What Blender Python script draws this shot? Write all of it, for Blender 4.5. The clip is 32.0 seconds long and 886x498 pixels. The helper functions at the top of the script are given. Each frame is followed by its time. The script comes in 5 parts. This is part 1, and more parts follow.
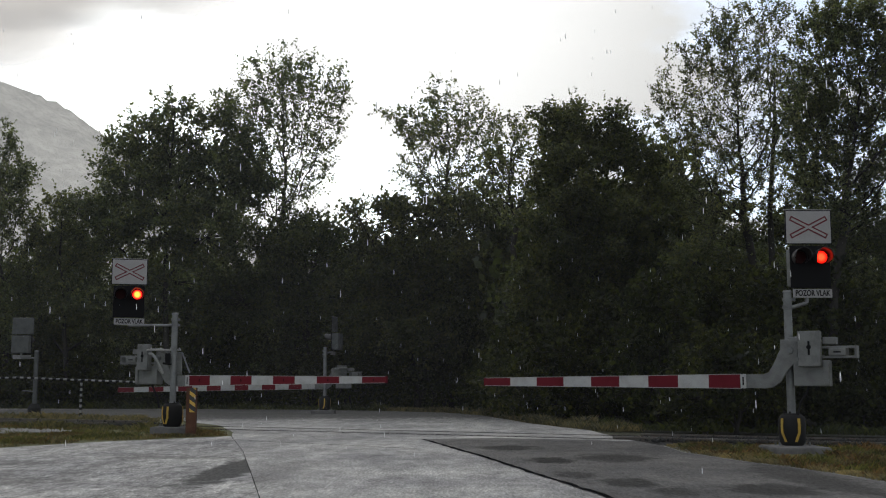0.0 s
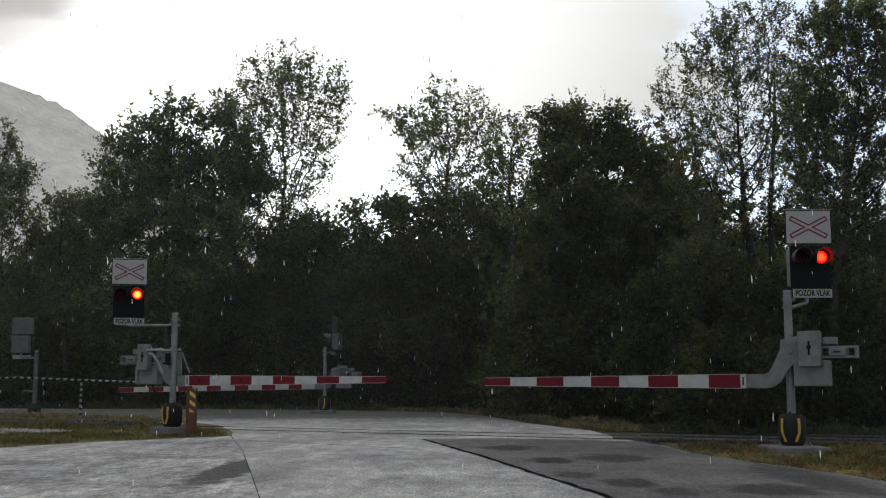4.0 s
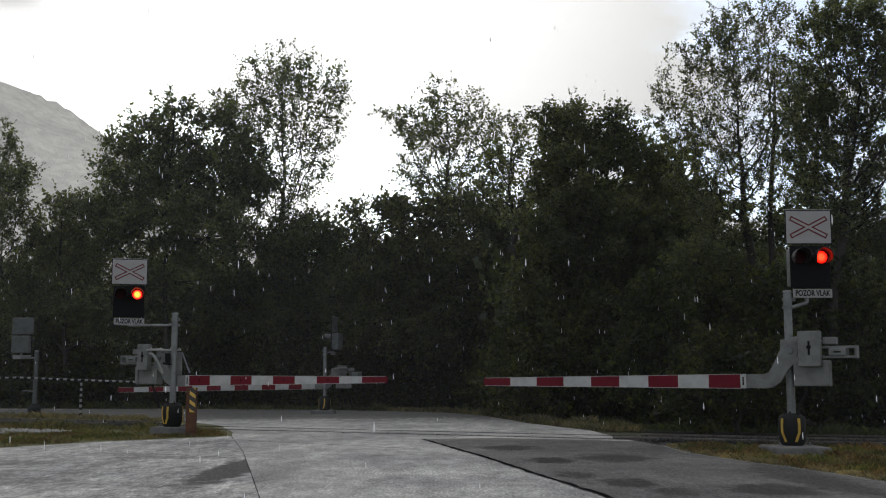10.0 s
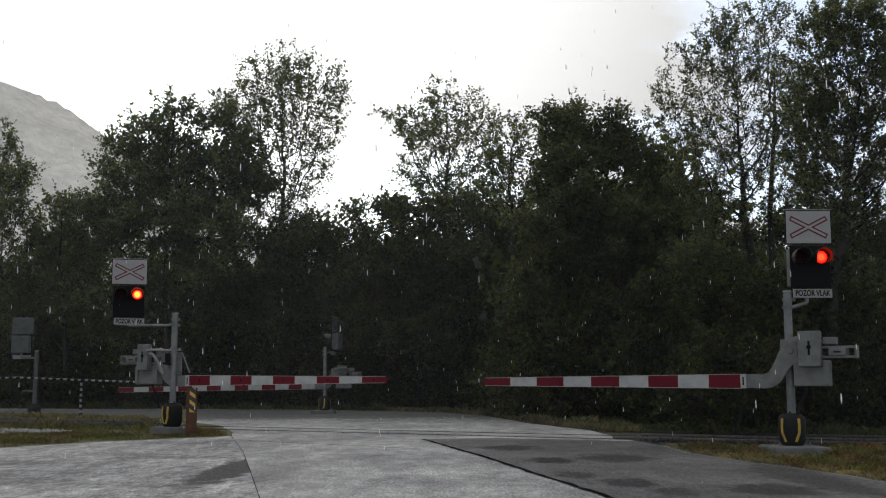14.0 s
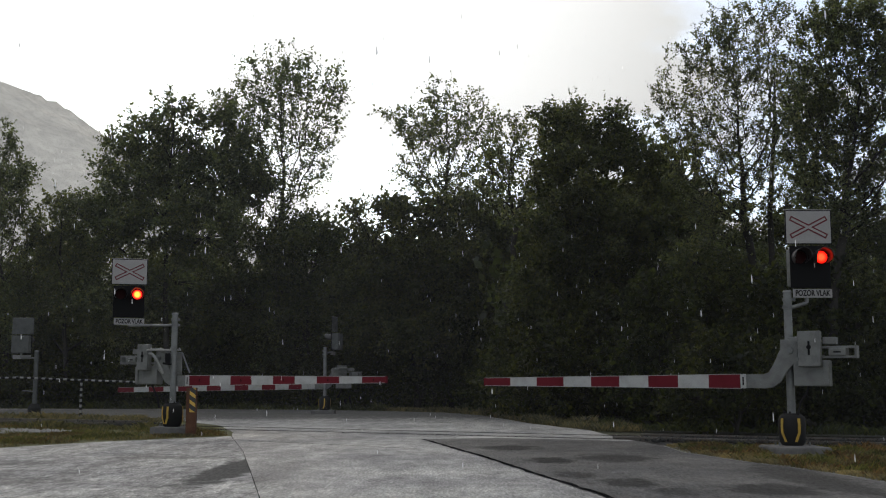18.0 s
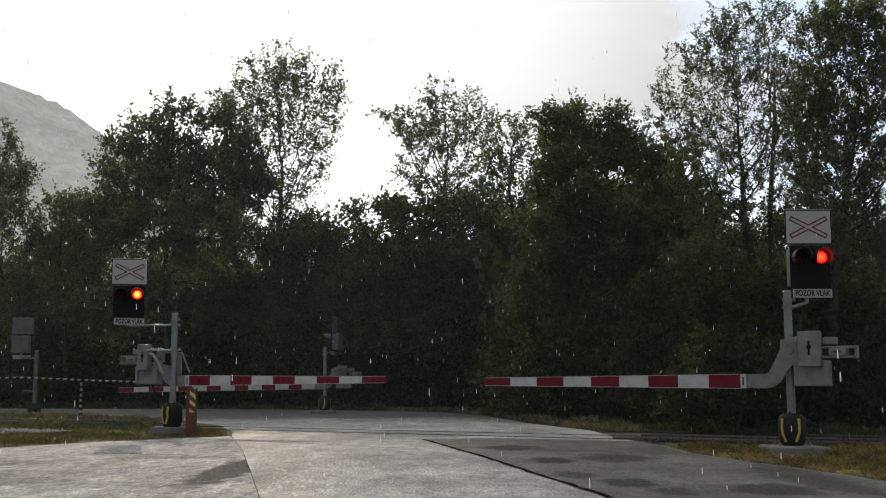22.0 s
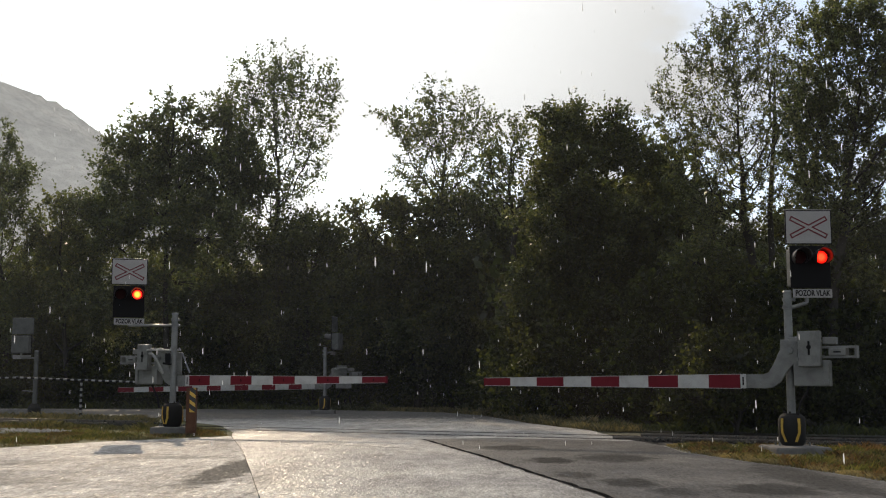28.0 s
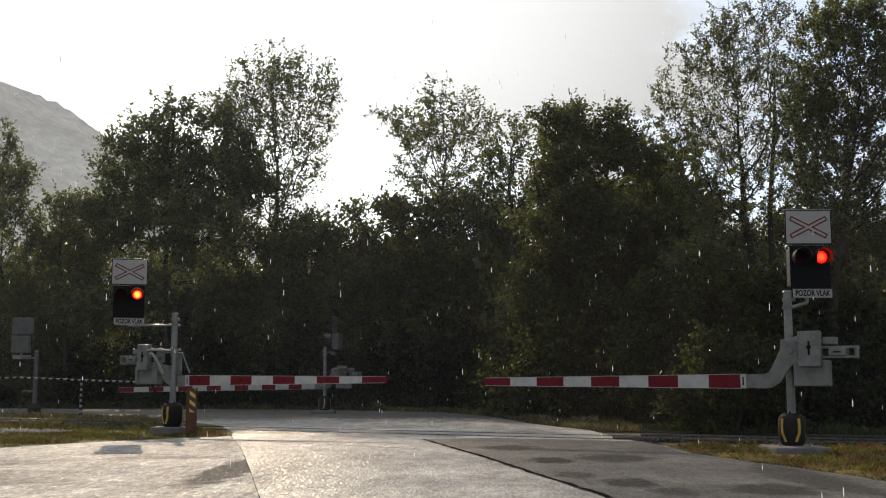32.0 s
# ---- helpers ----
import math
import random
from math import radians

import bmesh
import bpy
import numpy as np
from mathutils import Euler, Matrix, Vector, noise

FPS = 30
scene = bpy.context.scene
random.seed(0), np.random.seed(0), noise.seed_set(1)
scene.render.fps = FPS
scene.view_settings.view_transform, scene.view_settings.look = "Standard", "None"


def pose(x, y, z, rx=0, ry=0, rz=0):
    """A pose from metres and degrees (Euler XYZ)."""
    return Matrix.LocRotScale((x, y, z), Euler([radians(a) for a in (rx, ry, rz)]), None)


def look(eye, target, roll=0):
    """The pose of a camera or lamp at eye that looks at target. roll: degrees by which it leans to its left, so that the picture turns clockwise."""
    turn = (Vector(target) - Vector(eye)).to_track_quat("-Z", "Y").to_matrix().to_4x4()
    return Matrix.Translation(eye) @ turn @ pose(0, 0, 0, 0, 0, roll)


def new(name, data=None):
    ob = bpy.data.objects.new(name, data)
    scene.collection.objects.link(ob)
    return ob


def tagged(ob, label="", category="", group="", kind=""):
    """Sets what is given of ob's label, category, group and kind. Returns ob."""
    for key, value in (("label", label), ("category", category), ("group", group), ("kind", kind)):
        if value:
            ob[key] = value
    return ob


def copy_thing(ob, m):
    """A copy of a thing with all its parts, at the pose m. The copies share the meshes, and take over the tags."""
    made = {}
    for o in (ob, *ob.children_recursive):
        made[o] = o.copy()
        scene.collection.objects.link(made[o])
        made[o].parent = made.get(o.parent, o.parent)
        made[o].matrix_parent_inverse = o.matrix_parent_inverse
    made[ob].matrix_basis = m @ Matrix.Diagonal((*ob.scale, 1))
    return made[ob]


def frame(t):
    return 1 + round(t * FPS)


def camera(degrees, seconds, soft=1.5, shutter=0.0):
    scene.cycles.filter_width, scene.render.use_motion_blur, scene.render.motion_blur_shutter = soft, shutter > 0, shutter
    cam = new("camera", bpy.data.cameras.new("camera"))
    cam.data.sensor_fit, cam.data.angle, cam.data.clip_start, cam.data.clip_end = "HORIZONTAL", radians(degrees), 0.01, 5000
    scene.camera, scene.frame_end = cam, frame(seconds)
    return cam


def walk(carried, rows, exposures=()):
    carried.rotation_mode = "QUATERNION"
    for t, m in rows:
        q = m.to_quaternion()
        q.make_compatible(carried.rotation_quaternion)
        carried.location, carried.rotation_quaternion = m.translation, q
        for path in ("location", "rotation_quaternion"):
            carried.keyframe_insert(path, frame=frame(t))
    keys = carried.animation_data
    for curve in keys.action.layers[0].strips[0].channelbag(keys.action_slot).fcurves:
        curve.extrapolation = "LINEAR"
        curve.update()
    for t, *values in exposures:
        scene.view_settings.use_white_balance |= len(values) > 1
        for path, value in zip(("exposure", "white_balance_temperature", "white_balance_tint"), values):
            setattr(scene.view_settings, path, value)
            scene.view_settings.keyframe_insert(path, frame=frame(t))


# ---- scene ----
cam = camera(42.81, 32.0, soft=1.1)
EYE = (0.0, 0.0, 1.0)
walk(cam, [(0.0, pose(0, 0, 1.0, 96.927, 0, 0)), (32.0, pose(0, 0, 1.0, 96.927, 0, 0))],
     exposures=[(0.0, 0.60), (18.0, 0.60), (24.0, 0.53), (32.0, 0.48)])

# ---- light: low sun ahead, a little to one side, behind a passing rain cloud ----
SUN_EL, SUN_AZ = radians(27.5), radians(-15)      # azimuth from +y towards +x
SUN_DIR = Vector((math.sin(SUN_AZ) * math.cos(SUN_EL), math.cos(SUN_AZ) * math.cos(SUN_EL), math.sin(SUN_EL)))

sun = new("sun", bpy.data.lights.new("sun", "SUN"))
sun.data.energy, sun.data.angle, sun.data.color = 2.3, radians(0.55), (1.0, 0.79, 0.56)
sun.matrix_world = look(SUN_DIR * 200, (0, 0, 0))

world = bpy.data.worlds.new("sky")
scene.world = world
world.use_nodes = True


def wire(tree, a, out, b, inp):
    tree.links.new(a.outputs[out], b.inputs[inp])


def build_sky():
    nt = world.node_tree
    n = nt.nodes
    n.clear()
    out, bg = n.new("ShaderNodeOutputWorld"), n.new("ShaderNodeBackground")
    sky = n.new("ShaderNodeTexSky")
    sky.sky_type, sky.sun_disc = "NISHITA", False
    sky.sun_elevation, sky.sun_rotation = SUN_EL, SUN_AZ
    sky.air_density, sky.dust_density, sky.ozone_density = 1.0, 2.0, 1.0
    strength = n.new("ShaderNodeMix")
    strength.data_type, strength.blend_type = "RGBA", "MULTIPLY"
    strength.inputs[0].default_value = 1.0
    strength.inputs[7].default_value = (0.105, 0.13, 0.162, 1)
    wire(nt, sky, 0, strength, 6)
    # broken cloud: noise on the direction, flattened towards the horizon
    co, sep, add = n.new("ShaderNodeTexCoord"), n.new("ShaderNodeSeparateXYZ"), n.new("ShaderNodeMath")
    add.operation = "ADD"
    add.inputs[1].default_value = 0.22
    wire(nt, co, "Generated", sep, 0)
    wire(nt, sep, "Z", add, 0)
    div = n.new("ShaderNodeVectorMath")
    div.operation = "DIVIDE"
    wire(nt, co, "Generated", div, 0)
    comb = n.new("ShaderNodeCombineXYZ")
    for i in range(3):
        wire(nt, add, 0, comb, i)
    wire(nt, comb, 0, div, 1)
    noise_tex = n.new("ShaderNodeTexNoise")
    noise_tex.inputs["Scale"].default_value = 2.6
    noise_tex.inputs["Detail"].default_value = 7.0
    noise_tex.inputs["Roughness"].default_value = 0.52
    drift = n.new("ShaderNodeMapping")
    drift.inputs["Location"].default_value = (3.1, 0.7, 1.3)
    wire(nt, div, 0, drift, 0)
    wire(nt, drift, 0, noise_tex, "Vector")
    ramp = n.new("ShaderNodeMapRange")
    ramp.interpolation_type = "SMOOTHSTEP"
    ramp.inputs[1].default_value, ramp.inputs[2].default_value = 0.40, 0.56
    ramp.inputs[3].default_value, ramp.inputs[4].default_value = 0.45, 1.0
    wire(nt, noise_tex, 0, ramp, 0)
    # cloud brightness: brighter round the sun
    dot = n.new("ShaderNodeVectorMath")
    dot.operation = "DOT_PRODUCT"
    dot.inputs[1].default_value = SUN_DIR
    wire(nt, co, "Generated", dot, 0)
    glow = n.new("ShaderNodeMapRange")
    glow.interpolation_type = "SMOOTHSTEP"
    glow.inputs[1].default_value, glow.inputs[2].default_value = 0.86, 0.985
    glow.inputs[3].default_value, glow.inputs[4].default_value = 0.47, 0.90
    wire(nt, dot, "Value", glow, 0)
    white = n.new("ShaderNodeMix")
    white.data_type, white.blend_type = "RGBA", "MULTIPLY"
    white.inputs[0].default_value = 1.0
    white.inputs[6].default_value = (0.985, 0.99, 0.98, 1)
    high = n.new("ShaderNodeMapRange")                 # an overcast sky is brightest overhead
    high.interpolation_type = "SMOOTHSTEP"
    for i, val in enumerate((0.3, 0.95, 1.0, 1.25)):
        high.inputs[i + 1].default_value = val
    wire(nt, sep, "Z", high, 0)
    level = n.new("ShaderNodeMath")
    level.operation = "MULTIPLY"
    wire(nt, glow, 0, level, 0)
    wire(nt, high, 0, level, 1)
    wire(nt, level, 0, white, 7)
    mix = n.new("ShaderNodeMix")
    mix.data_type = "RGBA"
    wire(nt, ramp, 0, mix, 0)
    wire(nt, strength, 2, mix, 6)
    wire(nt, white, 2, mix, 7)
    wire(nt, mix, 2, bg, 0)
    bg.inputs[1].default_value = 1.0
    wire(nt, bg, 0, out, 0)


build_sky()

# ---- materials ----
class Nodes:
    """A material with its node tree and a few short ways to add nodes."""

    def __init__(self, name):
        self.mat = bpy.data.materials.new(name)
        self.mat.use_nodes = True
        self.nt = self.mat.node_tree
        self.nt.nodes.clear()
        self.out = self.add("ShaderNodeOutputMaterial")

    def add(self, kind, **values):
        node = self.nt.nodes.new(kind)
        for key, value in values.items():
            node.inputs[key.replace("_", " ")].default_value = value
        return node

    def link(self, a, out, b, inp):
        self.nt.links.new(a.outputs[out], b.inputs[inp])

    def noise(self, scale, detail=4.0, rough=0.55, coord="Object", stretch=None):
        co = self.add("ShaderNodeTexCoord")
        tex = self.add("ShaderNodeTexNoise", Scale=scale, Detail=detail, Roughness=rough)
        if stretch:
            mp = self.add("ShaderNodeMapping", Scale=stretch)
            self.link(co, coord, mp, 0)
            self.link(mp, 0, tex, "Vector")
        else:
            self.link(co, coord, tex, "Vector")
        return tex

    def ramp(self, src, out, stops):
        r = self.add("ShaderNodeValToRGB")
        els = r.color_ramp.elements
        while len(els) < len(stops):
            els.new(0.5)
        for el, (p, c) in zip(els, stops):
            el.position = p
            el.color = (*c, 1) if len(c) == 3 else c
        self.link(src, out, r, 0)
        return r

    def mix(self, fac, a, b, blend="MIX"):
        m = self.add("ShaderNodeMix")
        m.data_type, m.blend_type = "RGBA", blend
        for sock, v in ((0, fac), (6, a), (7, b)):
            if isinstance(v, tuple) and len(v) == 2 and not isinstance(v[0], (int, float)):
                self.link(v[0], v[1], m, sock)
            elif isinstance(v, (int, float)):
                m.inputs[sock].default_value = v if sock == 0 else (v, v, v, 1)
            else:
                m.inputs[sock].default_value = (*v, 1)
        return m

    def bump(self, src, out, strength, distance):
        b = self.add("ShaderNodeBump", Strength=strength, Distance=distance)
        self.link(src, out, b, "Height")
        return b


def painted(name, base, dirt, rough=0.45, metal=0.0, grime=0.35, scale=9.0, bump=0.15, spec=0.3):
    """Paint or metal with dirt at two scales and a fine relief."""
    m = Nodes(name)
    big, fine = m.noise(scale, 5), m.noise(scale * 14, 3)
    fac = m.ramp(big, 0, [(0.42, (0, 0, 0)), (0.75, (grime, grime, grime))])
    col = m.mix((fac, 0), base, dirt)
    fine_fac = m.ramp(fine, 0, [(0.35, (0.82, 0.82, 0.82)), (0.65, (1, 1, 1))])
    col = m.mix(1.0, (col, 2), (fine_fac, 0), "MULTIPLY")
    p = m.add("ShaderNodeBsdfPrincipled", Metallic=metal)
    p.inputs["Specular IOR Level"].default_value = spec
    m.link(col, 2, p, "Base Color")
    ro = m.ramp(big, 0, [(0.3, (rough * 0.8,) * 3), (0.7, (min(1, rough * 1.3),) * 3)])
    m.link(ro, 0, p, "Roughness")
    m.link(m.bump(fine, 0, bump, 0.003), 0, p, "Normal")
    m.link(p, 0, m.out, 0)
    return m.mat


def glowing(name, hot, rim, strength, rim_strength):
    """A lit lamp: a hot middle, a deeper red rim, and the cells of its lens."""
    m = Nodes(name)
    co = m.add("ShaderNodeTexCoord")
    ln = m.add("ShaderNodeVectorMath")
    ln.operation = "LENGTH"
    m.link(co, "Object", ln, 0)
    cells = m.add("ShaderNodeTexVoronoi", Scale=70.0)
    m.link(co, "Object", cells, "Vector")
    e = m.add("ShaderNodeEmission")
    k = 0.10
    a, b = tuple(c * strength for c in hot), tuple(c * rim_strength for c in rim)
    col = m.ramp(ln, "Value", [(0.35 * k, (0, 0, 0)), (0.85 * k, (1, 1, 1))])
    mx = m.mix((col, 0), a, b)
    shade = m.ramp(cells, "Distance", [(0.0, (1.15, 1.15, 1.15)), (0.9, (0.7, 0.7, 0.7))])
    mx = m.mix(1.0, (mx, 2), (shade, 0), "MULTIPLY")
    m.link(mx, 2, e, 0)
    m.link(e, 0, m.out, 0)
    return m.mat


def foliage(name, dark, light, translucent=0.45, tint=(3.6, 3.5, 1.6), spec=0.5):
    """Leaves: tone by leaf and by tree, sunlit clumps painted in, wet gloss, light through the blade."""
    m = Nodes(name)
    geo = m.add("ShaderNodeNewGeometry")
    info = m.add("ShaderNodeObjectInfo")
    tone = m.ramp(geo, "Random Per Island", [(0.0, dark), (0.7, light), (1.0, tuple(c * k for c, k in zip(light, (1.35, 1.2, 1.0))))])
    big = m.noise(0.8, 4, 0.6)
    # clump tone, its contrast raised to paint sunlit and shaded foliage
    lit_clumps = m.ramp(big, 0, [(0.34, (0.58, 0.62, 0.62)), (0.66, (1.32, 1.24, 1.05))])
    col = m.mix(1.0, (tone, 0), (lit_clumps, 0), "MULTIPLY")
    vary = m.ramp(info, "Random", [(0.0, (0.85, 0.9, 0.8)), (1.0, (1.12, 1.05, 1.0))])
    col = m.mix(1.0, (col, 2), (vary, 0), "MULTIPLY")
    p = m.add("ShaderNodeBsdfPrincipled")
    wet = m.ramp(geo, "Random Per Island", [(0.0, (0.55,) * 3), (0.55, (0.28,) * 3), (1.0, (0.5,) * 3)])
    m.link(wet, 0, p, "Roughness")
    p.inputs["Specular IOR Level"].default_value = spec
    m.link(col, 2, p, "Base Color")
    tr = m.add("ShaderNodeBsdfTranslucent")
    thin = m.mix(1.0, (col, 2), tint, "MULTIPLY")
    m.link(thin, 2, tr, 0)
    mx = m.add("ShaderNodeMixShader", Fac=translucent)
    m.link(p, 0, mx, 1)
    m.link(tr, 0, mx, 2)
    m.link(mx, 0, m.out, 0)
    return m.mat


def asphalt(name, tone, wet, gloss=0.75, stains_and_shade=(), mottle=0.22, spot=4.0):
    """Wet asphalt: stone grain, worn tracks, patchy film of water."""
    m = Nodes(name)
    grain, mid, big = m.noise(34, 3, 0.65), m.noise(1.0, 6, 0.65, stretch=(spot, spot * 0.4, 1.0)), m.noise(0.35, 5, 0.6)
    c1 = m.ramp(grain, 0, [(0.3, tuple(c * 0.6 for c in tone)), (0.55, tone), (0.75, tuple(c * 1.9 for c in tone))])
    c2 = m.ramp(mid, 0, [(0.35, (1 - mottle * 1.2,) * 3), (0.65, (1 + mottle,) * 3)])
    col = m.mix(1.0, (c1, 0), (c2, 0), "MULTIPLY")
    blot = m.noise(1.0, 7, 0.72, stretch=(2.4, 0.5, 1.0))
    c4 = m.ramp(blot, 0, [(0.36, (1 - mottle * 0.95,) * 3), (0.5, (1, 1, 1)), (0.62, (1 + mottle * 0.9,) * 3)])
    col = m.mix(1.0, (col, 2), (c4, 0), "MULTIPLY")
    c3 = m.ramp(big, 0, [(0.35, (0.66, 0.66, 0.68)), (0.65, (1.2, 1.19, 1.17))])
    col = m.mix(1.0, (col, 2), (c3, 0), "MULTIPLY")
    streak = m.noise(0.9, 5, 0.6, stretch=(0.8, 0.6, 1.0))
    ro = m.ramp(streak, 0, [(0.36, (wet[0],) * 3), (0.55, (wet[1],) * 3), (0.8, (wet[2],) * 3)])
    p = m.add("ShaderNodeBsdfPrincipled")
    p.inputs["Specular IOR Level"].default_value = gloss
    p.inputs["IOR"].default_value = 1.15              # rough stone hides much of its own grazing gloss
    # the wet film breaks up into glints and dull grain
    glint = m.ramp(m.noise(1.0, 5, 0.8, stretch=(26.0, 6.5, 1.0)), 0, [(0.42, (gloss * 0.12,) * 3), (0.50, (gloss * 0.5,) * 3), (0.58, (gloss,) * 3)])
    soak = m.ramp(m.noise(1.0, 6, 0.65, stretch=(0.7, 0.9, 1.0)), 0, [(0.36, (0.6, 0.6, 0.6)), (0.55, (1, 1, 1))])
    spark = m.mix(1.0, (glint, 0), (soak, 0), "MULTIPLY")
    film_w = m.mix(1.0, (soak, 0), 0.07 + gloss * 0.09, "MULTIPLY")
    # oil and tar stains, and painted tree shade: soft dull patches with torn edges
    for cx, cy, rx, ry, depth in stains_and_shade:
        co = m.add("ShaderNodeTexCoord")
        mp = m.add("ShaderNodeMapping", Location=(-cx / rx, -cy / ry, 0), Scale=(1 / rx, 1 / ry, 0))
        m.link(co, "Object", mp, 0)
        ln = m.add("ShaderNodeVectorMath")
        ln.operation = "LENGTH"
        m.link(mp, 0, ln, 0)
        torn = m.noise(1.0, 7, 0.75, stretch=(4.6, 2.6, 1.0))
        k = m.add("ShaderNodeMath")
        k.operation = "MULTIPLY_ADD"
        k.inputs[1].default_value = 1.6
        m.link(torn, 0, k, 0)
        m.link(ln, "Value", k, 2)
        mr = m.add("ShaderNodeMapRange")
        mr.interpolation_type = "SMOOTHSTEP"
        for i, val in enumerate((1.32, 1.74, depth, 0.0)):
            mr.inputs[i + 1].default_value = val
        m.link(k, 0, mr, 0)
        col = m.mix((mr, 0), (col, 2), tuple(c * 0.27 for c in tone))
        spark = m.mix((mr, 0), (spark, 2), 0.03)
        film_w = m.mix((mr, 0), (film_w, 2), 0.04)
    m.link(spark, 2, p, "Specular IOR Level")
    m.link(film_w, 2, p, "Coat Weight")                # the water standing in the grain
    p.inputs["Coat Roughness"].default_value = 0.25
    p.inputs["Coat IOR"].default_value = 1.33
    # each wet stone grain lies at a tilt of its own
    co = m.add("ShaderNodeTexCoord")
    mp = m.add("ShaderNodeMapping", Scale=(115.0, 13.0, 1.0))
    m.link(co, "Object", mp, 0)
    stones = m.add("ShaderNodeTexVoronoi", Scale=1.0)
    m.link(mp, 0, stones, "Vector")
    geo = m.add("ShaderNodeNewGeometry")
    for amount, sock in ((0.58, "Coat Normal"), (0.4, "Normal")):
        tilt = m.add("ShaderNodeVectorMath")
        tilt.operation = "MULTIPLY_ADD"
        tilt.inputs[1].default_value, tilt.inputs[2].default_value = (amount, amount, 0.0), (-amount / 2, -amount / 2, 0.0)
        m.link(stones, "Color", tilt, 0)
        face = m.add("ShaderNodeVectorMath")
        m.link(geo, "Normal", face, 0)
        m.link(tilt, 0, face, 1)
        facet = m.add("ShaderNodeVectorMath")
        facet.operation = "NORMALIZE"
        m.link(face, 0, facet, 0)
        if sock == "Normal":
            b1 = m.bump(grain, 0, 0.6, 0.006)
            m.link(facet, 0, b1, "Normal")
            facet = b1
        m.link(facet, 0, p, sock)
    # grains differ in tone
    speck = m.ramp(m.noise(1.0, 3, 0.8, stretch=(38.0, 5.0, 1.0)), 0, [(0.36, (0.68, 0.68, 0.68)), (0.64, (1.34, 1.34, 1.34))])
    col = m.mix(1.0, (col, 2), (speck, 0), "MULTIPLY")
    m.link(col, 2, p, "Base Color")
    m.link(ro, 0, p, "Roughness")
    m.link(p, 0, m.out, 0)
    return m.mat


def earth(name, a, b, c, scale=1.5, rough=0.9):
    m = Nodes(name)
    big, fine = m.noise(scale, 6, 0.6), m.noise(scale * 22, 3, 0.6)
    c1 = m.ramp(big, 0, [(0.35, a), (0.5, b), (0.68, c)])
    c2 = m.ramp(fine, 0, [(0.3, (0.6, 0.6, 0.6)), (0.7, (1.25, 1.25, 1.25))])
    col = m.mix(1.0, (c1, 0), (c2, 0), "MULTIPLY")
    p = m.add("ShaderNodeBsdfPrincipled", Roughness=rough)
    m.link(col, 2, p, "Base Color")
    m.link(m.bump(fine, 0, 0.8, 0.03), 0, p, "Normal")
    m.link(p, 0, m.out, 0)
    return m.mat


def striped(name, a, b, period, angle=0.0, share=0.5):
    """Two painted colours in hard bands (object z leaned by an angle)."""
    m = Nodes(name)
    co = m.add("ShaderNodeTexCoord")
    mp = m.add("ShaderNodeMapping", Rotation=(0, angle, 0))
    m.link(co, "Object", mp, 0)
    sep = m.add("ShaderNodeSeparateXYZ")
    m.link(mp, 0, sep, 0)
    k = m.add("ShaderNodeMath")
    k.operation = "FRACT"
    d = m.add("ShaderNodeMath")
    d.operation = "DIVIDE"
    d.inputs[1].default_value = period
    m.link(sep, "Z", d, 0)
    m.link(d, 0, k, 0)
    gt = m.add("ShaderNodeMath")
    gt.operation = "GREATER_THAN"
    gt.inputs[1].default_value = share
    m.link(k, 0, gt, 0)
    col = m.mix((gt, 0), a, b)
    p = m.add("ShaderNodeBsdfPrincipled", Roughness=0.5)
    m.link(col, 2, p, "Base Color")
    m.link(p, 0, m.out, 0)
    return m.mat


# the first, widest ellipse paints tree shade and reflected trees onto the far road
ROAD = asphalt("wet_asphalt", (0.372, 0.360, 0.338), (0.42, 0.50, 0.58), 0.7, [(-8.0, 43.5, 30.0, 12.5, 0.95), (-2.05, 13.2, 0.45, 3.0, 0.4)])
LANE = asphalt("worn_lane", (0.130, 0.124, 0.116), (0.40, 0.50, 0.58), 0.62, [(1.06, 18.7, 0.65, 1.0, 0.8), (1.47, 15.6, 0.42, 0.9, 0.9), (1.5, 13.0, 0.30, 0.7, 0.7), (1.95, 12.0, 0.40, 0.8, 0.8), (2.2, 11.0, 0.30, 0.6, 0.7), (2.4, 16.1, 0.75, 1.2, 0.8), (3.2, 11.2, 0.6, 0.8, 0.8), (4.0, 12.5, 0.5, 3.0, 0.6)], 0.15)
YARD = asphalt("yard_asphalt", (0.372, 0.360, 0.338), (0.58, 0.66, 0.74), 0.40, [(-2.55, 14.2, 0.44, 3.6, 1.0), (-6.5, 15.0, 1.6, 0.8, 0.5), (-5.0, 12.2, 1.4, 0.7, 0.5), (-4.6, 17.0, 0.9, 0.5, 0.4), (-3.9, 16.3, 1.1, 0.5, 0.5)], 0.32, 7.0)
TAR = asphalt("tar", (0.012, 0.012, 0.013), (0.75, 0.85, 0.95), 0.05)
SOIL = earth("soil", (0.035, 0.03, 0.02), (0.06, 0.055, 0.03), (0.05, 0.06, 0.025))
TURF = earth("turf", (0.12, 0.10, 0.045), (0.09, 0.095, 0.03), (0.15, 0.125, 0.06))
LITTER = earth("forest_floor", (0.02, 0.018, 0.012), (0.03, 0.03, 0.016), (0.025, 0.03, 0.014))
# near-black: the shade down in the track's trough is put into this colour
BALLAST = earth("ballast", (0.012, 0.011, 0.01), (0.022, 0.021, 0.02), (0.04, 0.038, 0.036), 9.0)
GRAVEL = earth("pale_gravel", (0.28, 0.27, 0.26), (0.38, 0.37, 0.35), (0.46, 0.45, 0.43), 9.0)
RAIL_STEEL = painted("rail_steel", (0.17, 0.16, 0.15), (0.14, 0.08, 0.05), 0.3, 0.9, 0.5, 6)
